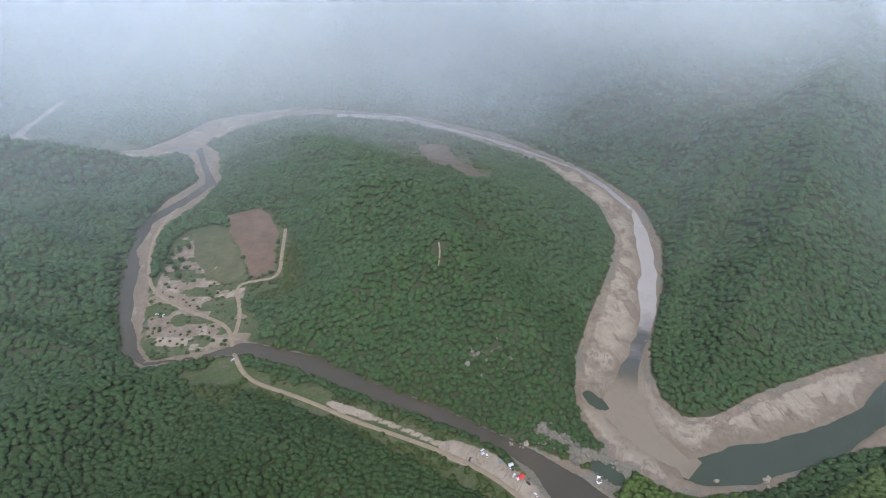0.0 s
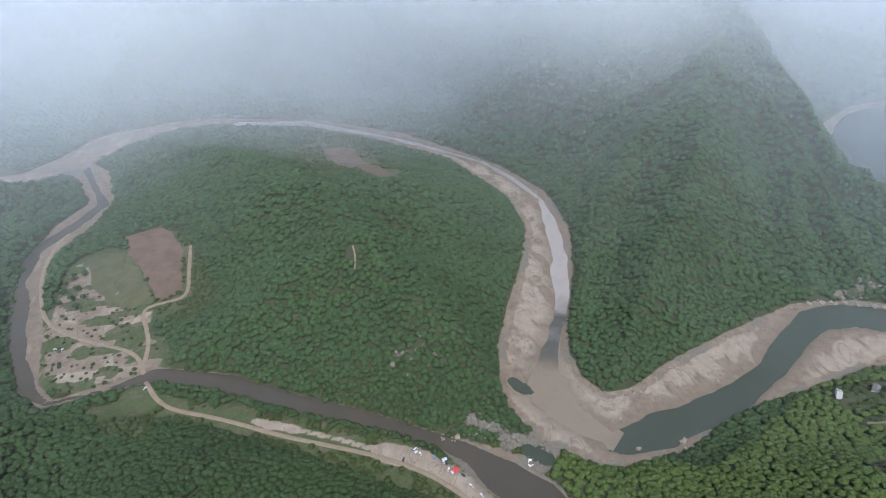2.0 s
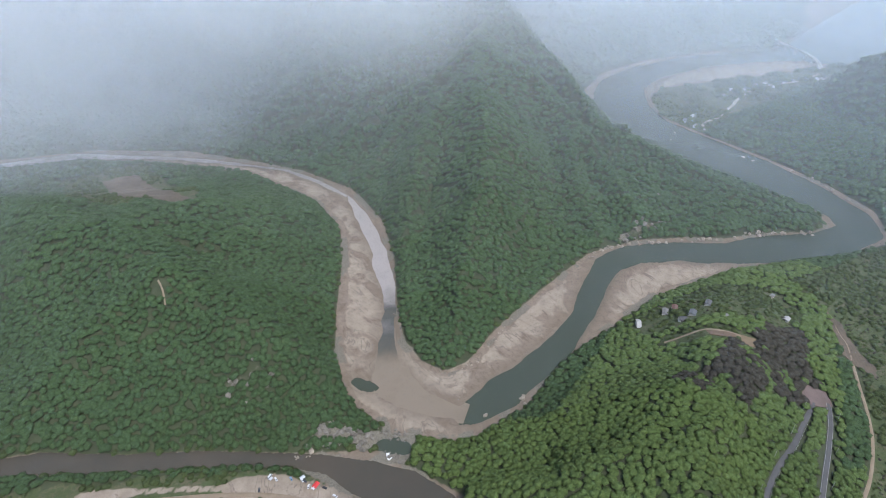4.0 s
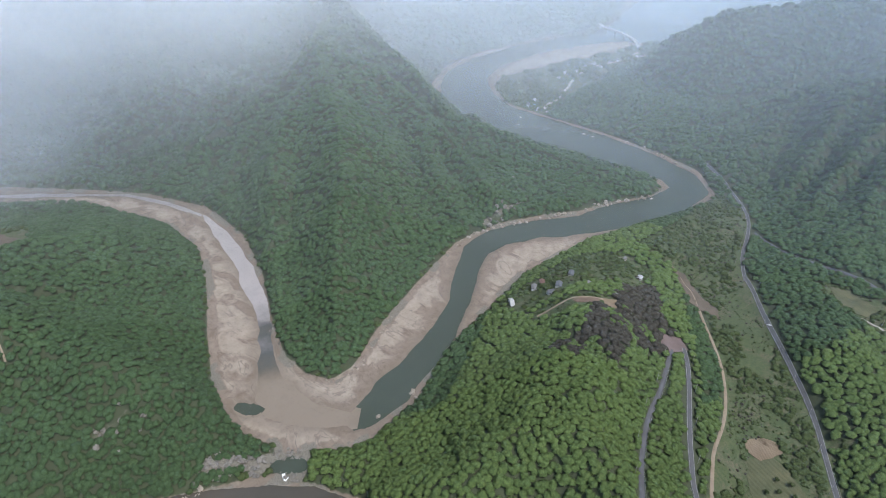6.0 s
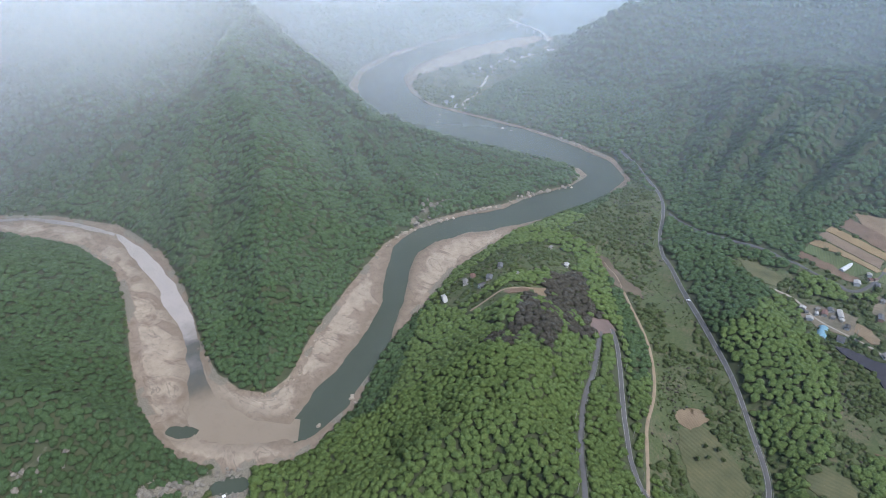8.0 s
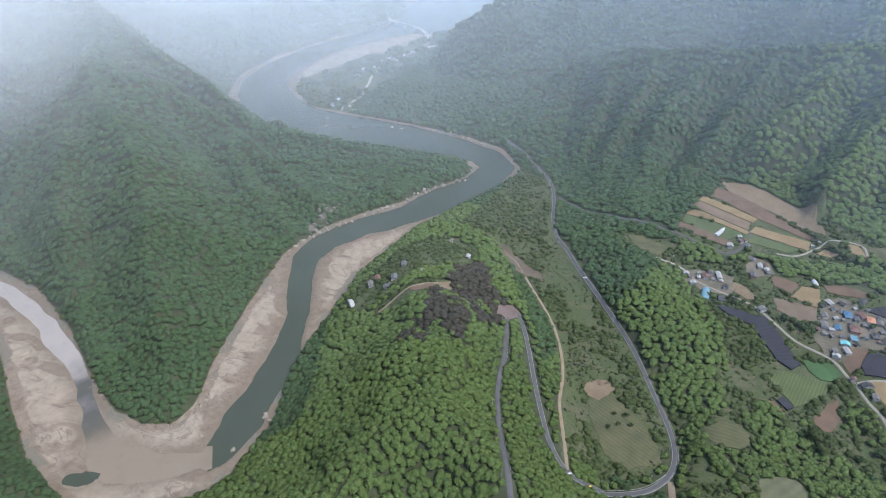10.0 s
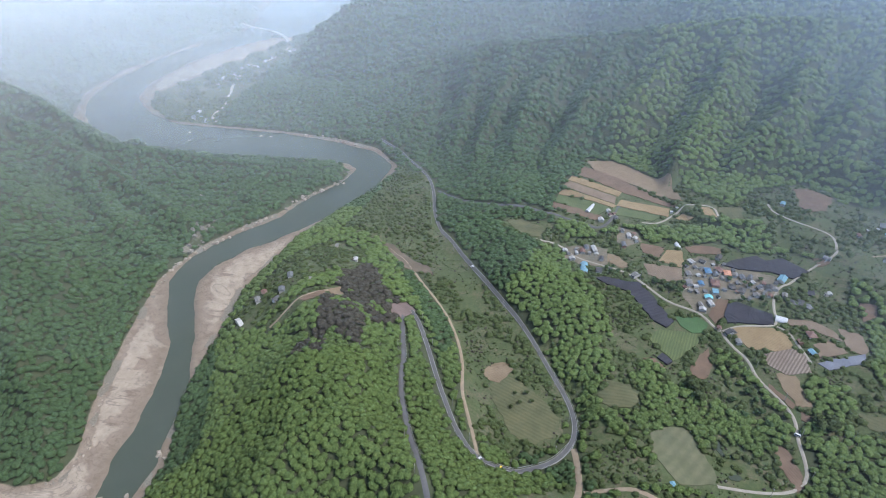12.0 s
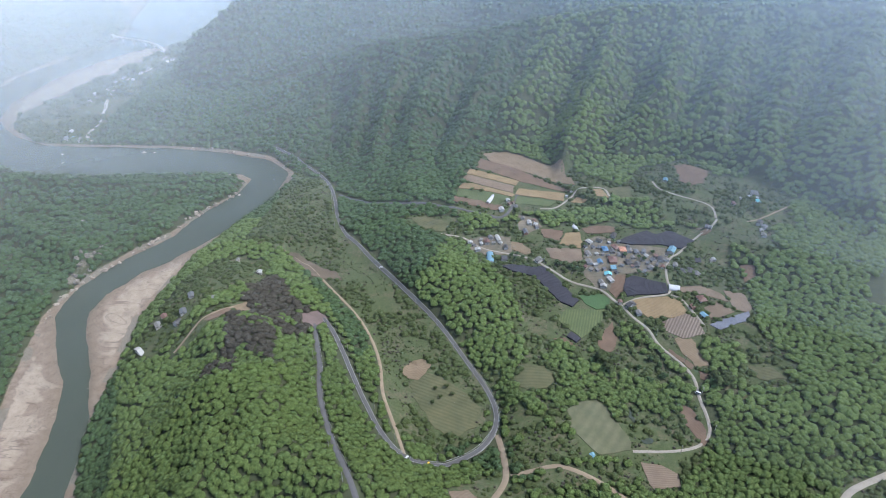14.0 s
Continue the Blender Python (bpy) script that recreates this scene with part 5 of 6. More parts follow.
def hip(bm, w, d, base, rise, over, thick=0.25):
    x, y, r = w / 2 + over, d / 2 + over, max(0.3, (w - d) / 2)
    rim = [bm.verts.new(p) for p in ((-x, -y, base - 0.1), (x, -y, base - 0.1), (x, y, base - 0.1), (-x, y, base - 0.1))]
    top = [bm.verts.new(p) for p in ((-x, -y, base + thick), (x, -y, base + thick), (x, y, base + thick), (-x, y, base + thick))]
    p, q = bm.verts.new((-r, 0, base + rise)), bm.verts.new((r, 0, base + rise))
    for i in range(4):
        bm.faces.new((rim[i], rim[(i + 1) % 4], top[(i + 1) % 4], top[i]))
    bm.faces.new(rim[::-1])
    for f in ((top[0], top[1], q, p), (top[1], top[2], q), (top[2], top[3], p, q), (top[3], top[0], p)):
        bm.faces.new(f)


def house(x, y, w, d, roof, wall="white", style="gable", turn=0.0, tall=3.0, group="village houses"):
    """Walls, roof, door and windows; tall: height of the eaves."""
    w, d = 0.8 * w, 0.8 * d
    kind = "shed" if w * d < 26 else "house"
    ob = thing(kind, x, y, turn, f"{'small shed' if kind == 'shed' else 'low village house'} with {ROOF_WORDS[roof]} roof and {wall} walls", kind, group)
    bm = bmesh.new()
    box(bm, w, d, tall + 1.6, (0, 0, -1.6))
    if style == "gable":
        for s in (-1, 1):
            a, b, c = (bm.verts.new((s * w / 2, e, z)) for e, z in ((-d / 2, tall), (d / 2, tall), (0, tall + 0.22 * d)))
            bm.faces.new((a, b, c))
    part("wall", bm, WALLS[wall], ob)
    bm = bmesh.new()
    if style == "gable":
        gable(bm, w, d, tall, 0.22 * d, 0.6)
    elif style == "hip":
        hip(bm, w, d, tall, 0.26 * d, 0.8)
    else:
        box(bm, w + 0.6, d + 0.6, 0.35, (0, 0, tall))
        box(bm, w + 0.6, 0.3, 0.5, (0, -d / 2 - 0.15, tall + 0.2))
        box(bm, w + 0.6, 0.3, 0.5, (0, d / 2 + 0.15, tall + 0.2))
    part("roof", bm, ROOFS[roof], ob, ROOF_WORDS[roof] + " roof")
    for s in (-1, 1):
        bm = bmesh.new()
        box(bm, 1.1, 0.12, 2.1, (-0.1 * w * s, s * (d / 2 + 0.03), 0.1))
        if s < 0:
            part("door", bm, WOOD, ob)
        else:
            part("window", bm, GLASS, ob)
        for e in (-0.32, 0.3):
            bm = bmesh.new()
            box(bm, 1.6, 0.12, 1.2, (e * w, s * (d / 2 + 0.03), 1.0))
            part("window", bm, GLASS, ob)
    return ob


def tunnel(x, y, w, d, turn, mat=None, label="long white plastic greenhouse tunnel"):
    """A half-round greenhouse with end walls and hoops."""
    ob = thing("greenhouse", x, y, turn, label, "greenhouse", "greenhouses")
    def arch(bm, r, x0, x1):
        rows = [[bm.verts.new((px, r * math.cos(a), max(0.0, r * 0.8 * math.sin(a)) - (0.5 if i in (0, 12) else 0))) for i, a in enumerate(np.linspace(0, math.pi, 13))] for px in (x0, x1)]
        for i in range(12):
            bm.faces.new((rows[0][i], rows[0][i + 1], rows[1][i + 1], rows[1][i]))
        for row in rows:
            bm.faces.new(row)
    bm = bmesh.new()
    arch(bm, d / 2, -w / 2, w / 2)
    part("cover", bm, mat or FILM, ob)
    for k in range(int(w / 4) + 1):
        bm = bmesh.new()
        arch(bm, d / 2 + 0.06, -w / 2 + 4 * k - 0.08, -w / 2 + 4 * k + 0.08)
        part("hoop", bm, RAIL, ob)
    return ob


# houses of the village: place, width, depth, roof, walls, shape, turn, eaves
house(708, -114, 10, 7, "white", "white", "gable", 40)
house(713, -127, 9, 7, "dark", "grey", "gable", 60)
house(728, -147, 12, 7, "dark", "white", "gable", -20)
house(692, -132, 13, 8, "blue", "white", "hip", 10)
house(688, -141, 9, 6, "slate", "white", "gable", 10)
house(698, -146, 12, 8, "brown", "cream", "hip", 35)
house(692, -154, 12, 9, "orange", "cream", "hip", 5, 3.6)
house(679, -110, 11, 7, "grey", "cream", "gable", 15)
house(660, -110, 12, 8, "grey", "white", "gable", 10)
house(655, -117, 5, 7, "white", "white", "flat", 15)
house(662, -123, 9, 7, "blue", "white", "gable", 10)
house(667, -139, 14, 11, "brown", "brick", "hip", 5, 3.4)
house(649, -138, 10, 8, "sky", "white", "flat", 5)
house(635, -130, 6, 10, "teal", "white", "gable", 5)
house(624, -132, 11, 6, "white", "white", "gable", 25)
house(613, -123, 5, 9, "white", "white", "gable", -10)
house(665, -158, 11, 7, "dark", "white", "hip", 8)
house(660, -168, 11, 8, "dark", "white", "hip", -20)
house(681, -182, 6, 5, "white", "white", "gable", 30)
house(689, -171, 11, 7, "slate", "cream", "gable", 10)
house(692, -163, 9, 6, "grey", "grey", "gable", -5)
house(691, -180, 10, 6, "slate", "white", "gable", -15)
house(655, -183, 7, 9, "grey", "white", "gable", 10)
house(672, -189, 6, 9, "slate", "cream", "gable", 25)
house(675, -199, 11, 9, "dark", "white", "gable", -10)
house(674, -205, 5, 8, "grey", "white", "gable", 0)
house(698, -216, 16, 10, "sky", "white", "gable", -25, 3.6)
house(664, -214, 9, 6, "grey", "grey", "gable", -10)
house(651, -221, 9, 7, "dark", "cream", "hip", -10)
house(653, -229, 12, 7, "dark", "cream", "hip", -10)
house(648, -236, 9, 7, "slate", "cream", "hip", 20)
house(595, -230, 12, 10, "brown", "white", "hip", 15, 3.4)
house(580, -217, 7, 5, "brown", "brick", "gable", 15)
house(566, -226, 8, 7, "sky", "white", "gable", 30)
house(580, -150, 6, 14, "dark", "white", "gable", 32)
house(567, -157, 8, 6, "grey", "white", "gable", 10)
house(586, -139, 6, 5, "brown", "cream", "gable", 5)
house(620, -121, 8, 5, "grey", "cream", "gable", 20)
# the western cluster and the farms above
house(699, 41, 5, 7, "white", "white", "gable", 0)
house(684, 30, 6, 8, "white", "grey", "gable", 20)
house(701, 19, 10, 7, "brown", "white", "gable", 10)
house(708, 5, 16, 6, "white", "white", "gable", 20)
house(710, 15, 8, 6, "slate", "white", "gable", 20)
house(690, -6, 8, 6, "dark", "white", "gable", 5)
house(663, -5, 13, 9, "dark", "white", "flat", 5, 4.5)
house(665, -49, 7, 12, "grey", "white", "gable", 40)
house(776, 3, 9, 8, "white", "white", "gable", 15, 4.0)
house(802, -5, 6, 6, "white", "white", "gable", 20)
house(785, -17, 8, 5, "slate", "grey", "gable", 5)
house(746, -36, 11, 6, "white", "white", "gable", 10)
house(756, -27, 6, 5, "grey", "white", "gable", 10)
house(742, -44, 6, 6, "white", "cream", "gable", -20)
house(724, -31, 13, 6, "slate", "brick", "gable", 10)
house(827, -90, 4, 4, "white", "white", "flat", 0, 2.5)
house(836, -97, 5, 4, "white", "white", "gable", 0)
house(870, -236, 11, 7, "sky", "white", "gable", -15)
house(835, -352, 16, 11, "slate", "white", "hip", -10, 4.2)
house(813, -351, 8, 6, "teal", "white", "gable", 5)
house(803, -316, 9, 5, "brown", "grey", "gable", 5)
house(749, -334, 13, 8, "dark", "white", "gable", -30, 3.6)
house(740, -337, 9, 8, "slate", "white", "gable", -30)
house(723, -332, 10, 7, "grey", "white", "gable", -10)
house(821, -330, 4, 4, "white", "white", "flat", 0, 2.5)
house(682, -264, 6, 5, "white", "white", "gable", 10)
house(366, -90, 5, 4, "sky", "white", "gable", 20, 2.6)
tunnel(811, 19, 30, 6, -18)
tunnel(747, -97, 20, 6, 20)
tunnel(616, -204, 12, 10, 80, None, "short white arched greenhouse")
tunnel(667, 13, 22, 10, 5, ROOFS["sky"], "long blue covered greenhouse")
tunnel(745, -270, 9, 7, 60, ROOFS["slate"], "small grey arched store on bare soil")
# the hamlet on the spur
for x, y, w, d, roof, turn in ((455, 371, 5, 18, "white", -35), (490, 367, 12, 7, "grey", 40), (500, 363, 14, 7, "brown", 45), (499, 339, 11, 8, "slate", 30), (482, 337, 10, 7, "dark", -20),
                               (527, 343, 11, 7, "slate", 30), (594, 290, 8, 7, "white", 10), (521, 279, 5, 4, "grey", 0), (513, 310, 7, 5, "grey", 20), (628, 332, 8, 4, "grey", 10)):
    house(x, y, w, d, roof, "white", "gable", turn, 3.0, "houses on the spur")
# sheds and lean-tos in the yards between the houses
YARD = random.Random(21)
for x, y in [(697, -108), (696, -118), (680, -121), (680, -128), (677, -135), (682, -148), (679, -154), (676, -165), (672, -176), (665, -181), (683, -194), (664, -193), (659, -198), (656, -162), (657, -149), (640, -141), (647, -127), (644, -118), (645, -111), (650, -105), (689, -209), (680, -221), (647, -175), (696, -125), (709, -139), (713, -152), (703, -162)]:
    house(x, y, YARD.uniform(4, 7.5), YARD.uniform(3.5, 6), YARD.choice(["grey", "grey", "slate", "dark", "dark", "brown", "white", "slate"]), YARD.choice(["white", "grey", "cream"]), YARD.choice(["gable", "flat"]), YARD.uniform(-30, 40), 2.5, "sheds in the village yards")
for x, y in [(694, 36), (697, 26), (699, 10), (699, 1), (705, 27), (793, -8), (797, -13), (753, -42), (736, -46), (680, -261), (825, -352), (827, -343), (733, -332)]:
    house(x, y, YARD.uniform(4, 7), YARD.uniform(3.5, 5.5), YARD.choice(["grey", "white", "slate", "white", "brown"]), YARD.choice(["white", "grey", "cream"]), YARD.choice(["gable", "flat"]), YARD.uniform(-30, 40), 2.5, "sheds of the outlying farms")
# the far village by the bridge
for x, y, w, d, roof, turn in ((1033, 826, 10, 8, "white", 10), (1006, 821, 18, 9, "slate", 30), (1009, 808, 12, 8, "sky", 10), (1005, 791, 12, 9, "grey", 20), (1241, 905, 14, 9, "white", 0), (1276, 908, 20, 9, "slate", 20),
                               (1270, 892, 12, 8, "slate", 0), (1314, 899, 14, 9, "grey", 40), (1347, 899, 12, 8, "grey", 0), (1342, 872, 14, 9, "white", 20), (1388, 879, 12, 8, "slate", 10), (1415, 875, 14, 9, "slate", 30),
                               (1445, 865, 16, 9, "grey", 10), (1442, 850, 12, 8, "grey", 10), (1474, 856, 14, 9, "white", 30), (1495, 854, 16, 9, "slate", 0), (1195, 889, 10, 8, "grey", 0), (1050, 880, 10, 7, "grey", 0)):
    house(x, y, w, d, roof, "grey", "gable", turn, 3.5, "houses of the far village")


# ---------------------------------------------------------------- vehicles and camp
RUBBER = plain("tyre_rubber", (0.015, 0.015, 0.016), (0.03, 0.03, 0.03), 2, 0.9)
PAINTS = {"white": paint("white_car_paint", (0.42, 0.43, 0.44), 0.3, 0.1), "dark": paint("dark_car_paint", (0.02, 0.022, 0.028), 0.3, 0.1), "silver": paint("silver_car_paint", (0.35, 0.37, 0.4), 0.35, 0.1),
          "red": paint("red_car_paint", (0.4, 0.03, 0.03), 0.35, 0.1), "yellow": paint("yellow_car_paint", (0.6, 0.42, 0.06), 0.35, 0.1), "blue": paint("blue_grey_car_paint", (0.12, 0.2, 0.3), 0.35, 0.1)}


def car(x, y, turn, colour, van=False, group="parked cars"):
    ob = thing("van" if van else "car", x, y, turn, f"{colour} {'camper van' if van else 'car'} parked on {'the sand' if 'camp' in group else 'the road'}", "van" if van else "car", group)
    ob.location.z += 0.75 if "road" in group else 0.35
    long, wide, tall = (5.4, 2.0, 2.3) if van else (4.6, 1.85, 1.45)
    bm = bmesh.new()
    box(bm, long, wide, 0.65, (0, 0, 0.3))
    bmesh.ops.bevel(bm, geom=bm.edges[:], offset=0.15, segments=2, affect="EDGES")
    part("body", bm, PAINTS[colour], ob)
    bm = bmesh.new()
    vs = box(bm, long * (0.86 if van else 0.58), wide * 0.92, tall - 0.95, (-0.2 if van else -0.25, 0, 0.95))
    for v in vs:
        if v.co.z > 1.2:
            v.co.x, v.co.y = v.co.x * (0.95 if van else 0.72), v.co.y * 0.86
    cabin = part("cabin", bm, GLASS, ob)
    bm = bmesh.new()
    box(bm, long * (0.8 if van else 0.4), wide * 0.8, 0.1, (-0.2 if van else -0.22, 0, tall))
    part("roof", bm, PAINTS[colour], cabin)
    for sx in (-0.31, 0.31):
        for sy in (-0.46, 0.46):
            bm = bmesh.new()
            bmesh.ops.create_cone(bm, cap_ends=True, segments=12, radius1=0.34, radius2=0.34, depth=0.24, matrix=Matrix.Translation((sx * long, sy * wide, 0.34)) @ Matrix.Rotation(math.pi / 2, 4, "X"))
            part("wheel", bm, RUBBER, ob)
    for s in (-0.35, 0.35):
        bm = bmesh.new()
        box(bm, 0.08, 0.35, 0.18, (long / 2, s * wide, 0.6))
        part("headlight", bm, PAINTS["white"], ob)
    return ob


def awning(x, y, turn, colour, w=4.0, d=3.0, group="camp"):
    """A pitched tarp on four poles."""
    ob = thing("awning", x, y, turn, f"{colour} camping tarp pitched on the sand", "awning", group)
    bm = bmesh.new()
    gable(bm, w, d, 1.9, 0.7, 0.2, 0.05)
    part("canopy", bm, PAINTS[colour], ob)
    for sx in (-0.48, 0.48):
        for sy in (-0.48, 0.48):
            bm = bmesh.new()
            box(bm, 0.08, 0.08, 2.3, (sx * w, sy * d, -0.3))
            part("pole", bm, RAIL, ob)


for x, y, turn, colour, van in ((38, 385, 40, "white", True), (42, 380, 100, "white", False), (54, 374, 95, "blue", False), (62, 368, 100, "white", False), (64, 366, 110, "dark", False),
                                (77, 351, 130, "dark", False), (82, 339, 120, "white", False), (89, 328, 110, "white", False), (65, 359, 60, "white", False), (26, 376, 70, "dark", False)):
    car(x, y, turn, colour, van, "camp on the sand bank")
awning(38, 382, 30, "silver", 3, 2.5)
awning(71, 357, 35, "red", 6, 4)
awning(68, 355, 35, "white", 3, 3)
awning(63, 370, 15, "silver", 4, 3)
for x, y, turn, colour in ((-340, 582, 10, "white"), (-337, 584, 40, "dark"), (-332, 580, 80, "white")):
    car(x, y, turn, colour, False, "camp on the gravel flat")
car(-227, 503, 60, "white", False, "cars on the road")
car(340, 67, -25, "white", False, "cars on the road")
car(343, 49, 0, "yellow", False, "cars on the road")
car(499, 199, 10, "white", False, "cars on the road")
car(451, -196, 70, "white", True, "cars on the road")
car(646, 151, -60, "white", False, "cars on the road")


# ---------------------------------------------------------------- the far bridge
BRIDGE_CONCRETE = plain("bridge_concrete", (0.2, 0.2, 0.2), (0.3, 0.3, 0.29), 0.3, 0.85, 0.02)


def bridge(line, deck):
    p = np.array(line, float)
    ob = thing("bridge", p[0, 0], p[0, 1], 0, "pale concrete road bridge on tall piers over the river", "bridge", "", 0.0)
    v, f = ribbon([(x - p[0, 0], y - p[0, 1], 5.0) for x, y in line], deck, 0, None, 8.0)
    bm = bmesh.new()
    vs = [bm.verts.new(q) for q in v]
    faces = [bm.faces.new([vs[i] for i in q]) for q in f]
    down = bmesh.ops.extrude_face_region(bm, geom=faces)["geom"]
    for e in down:
        if isinstance(e, bmesh.types.BMVert):
            e.co.z -= 2.2
    part("deck", bm, BRIDGE_CONCRETE, ob)
    for k in (0, 4):
        bm = bmesh.new()
        edge = v[k::5]
        for a, b in zip(edge, edge[1:]):
            q = [bm.verts.new((c[0], c[1], deck + z)) for c, z in ((a, 0), (b, 0), (b, 1.3), (a, 1.3))]
            bm.faces.new(q)
        bmesh.ops.solidify(bm, geom=bm.faces[:], thickness=0.4)
        part("parapet", bm, BRIDGE_CONCRETE, ob)
    mid = v[2::5]
    for i in range(3, len(mid) - 2, 5):
        bm = bmesh.new()
        bmesh.ops.create_cone(bm, cap_ends=True, segments=12, radius1=2.2, radius2=1.8, depth=deck + 3, matrix=Matrix.Translation((mid[i][0], mid[i][1], (deck - 5) / 2)))
        box(bm, 4, 8, 1.6, (mid[i][0], mid[i][1], deck - 3.6))
        part("pier", bm, BRIDGE_CONCRETE, ob)


bridge([(1690, 1135), (1660, 1090), (1646, 1043), (1632, 997), (1596, 940), (1540, 892)], 14)


# ---------------------------------------------------------------- rocks
STONE = plain("grey_rock", (0.065, 0.06, 0.05), (0.15, 0.135, 0.115), 0.35, 0.95, 0.15, 0.0, 0.25)
PALE_STONE = plain("pale_rock", (0.13, 0.11, 0.088), (0.25, 0.215, 0.175), 0.3, 0.95, 0.15, 0.0, 0.2)


def rock_shapes(count):
    shapes = []
    for k in range(count):
        bm = bmesh.new()
        bmesh.ops.create_icosphere(bm, subdivisions=2, radius=1.0)
        for v in bm.verts:
            d = v.co.normalized()
            v.co = d * (0.85 + 0.6 * noise.noise(d * 1.6 + Vector((k * 7.7, 0, 2))) + 0.35 * noise.noise(d * 4 + Vector((k * 3.1, 5, 0))))
            v.co.z *= 0.75
        me = bpy.data.meshes.new("rock")
        bm.to_mesh(me)
        bm.free()
        shapes.append(me)
    return shapes


ROCKS = rock_shapes(7)
PALE_ROCKS = rock_shapes(5)
for me in ROCKS:
    me.materials.append(STONE)
for me in PALE_ROCKS:
    me.materials.append(PALE_STONE)
ROLL = random.Random(5)


def rock(x, y, size, pale, label, group, sink=0.25, tall=1.0):
    ob = new("rock", ROLL.choice(PALE_ROCKS if pale else ROCKS))
    z = float(height(np.array([x]), np.array([y]))[0])
    ob.matrix_basis = pose(x, y, z + size * tall * 0.75 * (0.5 - sink), ROLL.uniform(-15, 15), ROLL.uniform(-15, 15), ROLL.uniform(0, 360)) @ Matrix.Diagonal((size, size * ROLL.uniform(0.6, 1.0), size * tall * ROLL.uniform(0.7, 1.1), 1))
    return tagged(ob, label, "rock", group)


def scatter(line, count, small, large, pale, label, group, sink=0.25, tall=1.0):
    """Rocks strewn along a line of x, y and half width."""
    p = np.array(line, float)
    s = np.concatenate([[0], np.cumsum(np.hypot(*np.diff(p[:, :2], axis=0).T))])
    for _ in range(count):
        u = ROLL.uniform(0, s[-1])
        x, y, w = (float(np.interp(u, s, p[:, k])) for k in range(3))
        a, r = ROLL.uniform(0, 6.283), w * math.sqrt(ROLL.random())
        rock(x + r * math.cos(a), y + r * math.sin(a), ROLL.uniform(small, large) * ROLL.uniform(0.6, 1), pale, label, group, sink, tall)


scatter([(136, 390, 7), (146, 380, 7), (158, 377, 7), (168, 366, 7)], 44, 0.8, 2.6, False, "grey boulder in the rapids beside the pool", "boulders round the pool")
scatter([(137, 373, 5), (147, 351, 5), (156, 346, 5)], 20, 0.8, 2.8, False, "grey boulder in the rapids beside the pool", "boulders round the pool")
scatter([(87, 405, 11), (108, 401, 11), (123, 389, 11), (129, 376, 11)], 46, 2.6, 6.0, False, "weathered grey rock of the cliff at the hill's nose", "rocks of the cliff nose", 0.35, 1.1)
scatter([(69, 399, 5), (82, 392, 5)], 8, 1.5, 4.0, True, "pale rock at the water's edge under the hill", "rocks of the cliff nose")
scatter([(28, 484, 16), (44, 475, 16), (61, 479, 16)], 16, 1.8, 4.2, False, "grey rock showing between the trees", "rocks on the wooded hill", 0.0, 1.2)
scatter([(516, 529, 4), (550, 536, 4), (579, 529, 4), (614, 522, 4), (648, 507, 4), (676, 491, 4)], 34, 2.0, 4.2, True, "pale rock of the ledge along the river bank", "rocks of the river ledge", 0.1)
scatter([(676, 491, 4), (710, 480, 4), (747, 470, 4), (797, 451, 4), (845, 426, 4)], 32, 2.2, 4.8, True, "pale rock of the ledge along the river bank", "rocks of the river ledge", 0.1)
scatter([(581, 544, 14), (616, 542, 14), (638, 540, 14), (662, 539, 14), (678, 535, 14)], 26, 2.2, 5.0, False, "bare grey crag in the wooded slope", "crags above the river", -0.1, 1.2)
scatter([(633, 619, 8), (702, 584, 8)], 9, 2.0, 4.0, False, "bare grey crag in the wooded slope", "crags above the river", -0.1, 1.2)
scatter([(230, 433, 3), (241, 426, 3), (254, 423, 3), (284, 428, 3), (321, 451, 3), (352, 469, 3)], 24, 0.9, 2.2, True, "pale boulder at the edge of the woods", "boulders on the sand bar")
scatter([(296, 367, 3), (288, 352, 3), (286, 346, 3)], 10, 1.5, 3.5, True, "pale rock at the foot of the spur", "rocks at the spur")
scatter([(431, 427, 2.5), (426, 418, 2.5), (367, 404, 2.5), (364, 397, 2.5)], 9, 1.0, 2.2, False, "dark rock standing in the river", "rocks in the river")
scatter([(244, 580, 4), (256, 589, 4), (226, 510, 4), (233, 550, 4)], 14, 0.8, 2.4, False, "grey rock along the outer bank of the loop", "rocks along the loop")
scatter([(831, 727, 6), (967, 800, 6), (968, 742, 6), (980, 667, 6), (994, 609, 6), (1006, 527, 6), (984, 444, 6)], 30, 2.5, 6.0, True, "pale rock of the far river bank", "rocks of the far bank", 0.1)
scatter([(1028, 371, 6), (1020, 364, 6)], 5, 2.0, 4.0, False, "bare grey crag in the wooded slope", "crags above the river", -0.1, 1.2)
for x, y, size in ((246, 357, 1.8), (367, 401, 1.3), (367, 402, 1.6), (295, 381, 0.9)):
    rock(x, y, size * 1.6, True, "pale rock standing in the river", "rocks in the river", -0.8)

# a weir of stones and an inflatable raft at the pool
RAFT = paint("raft_white", (0.6, 0.6, 0.6), 0.4, 0.1)


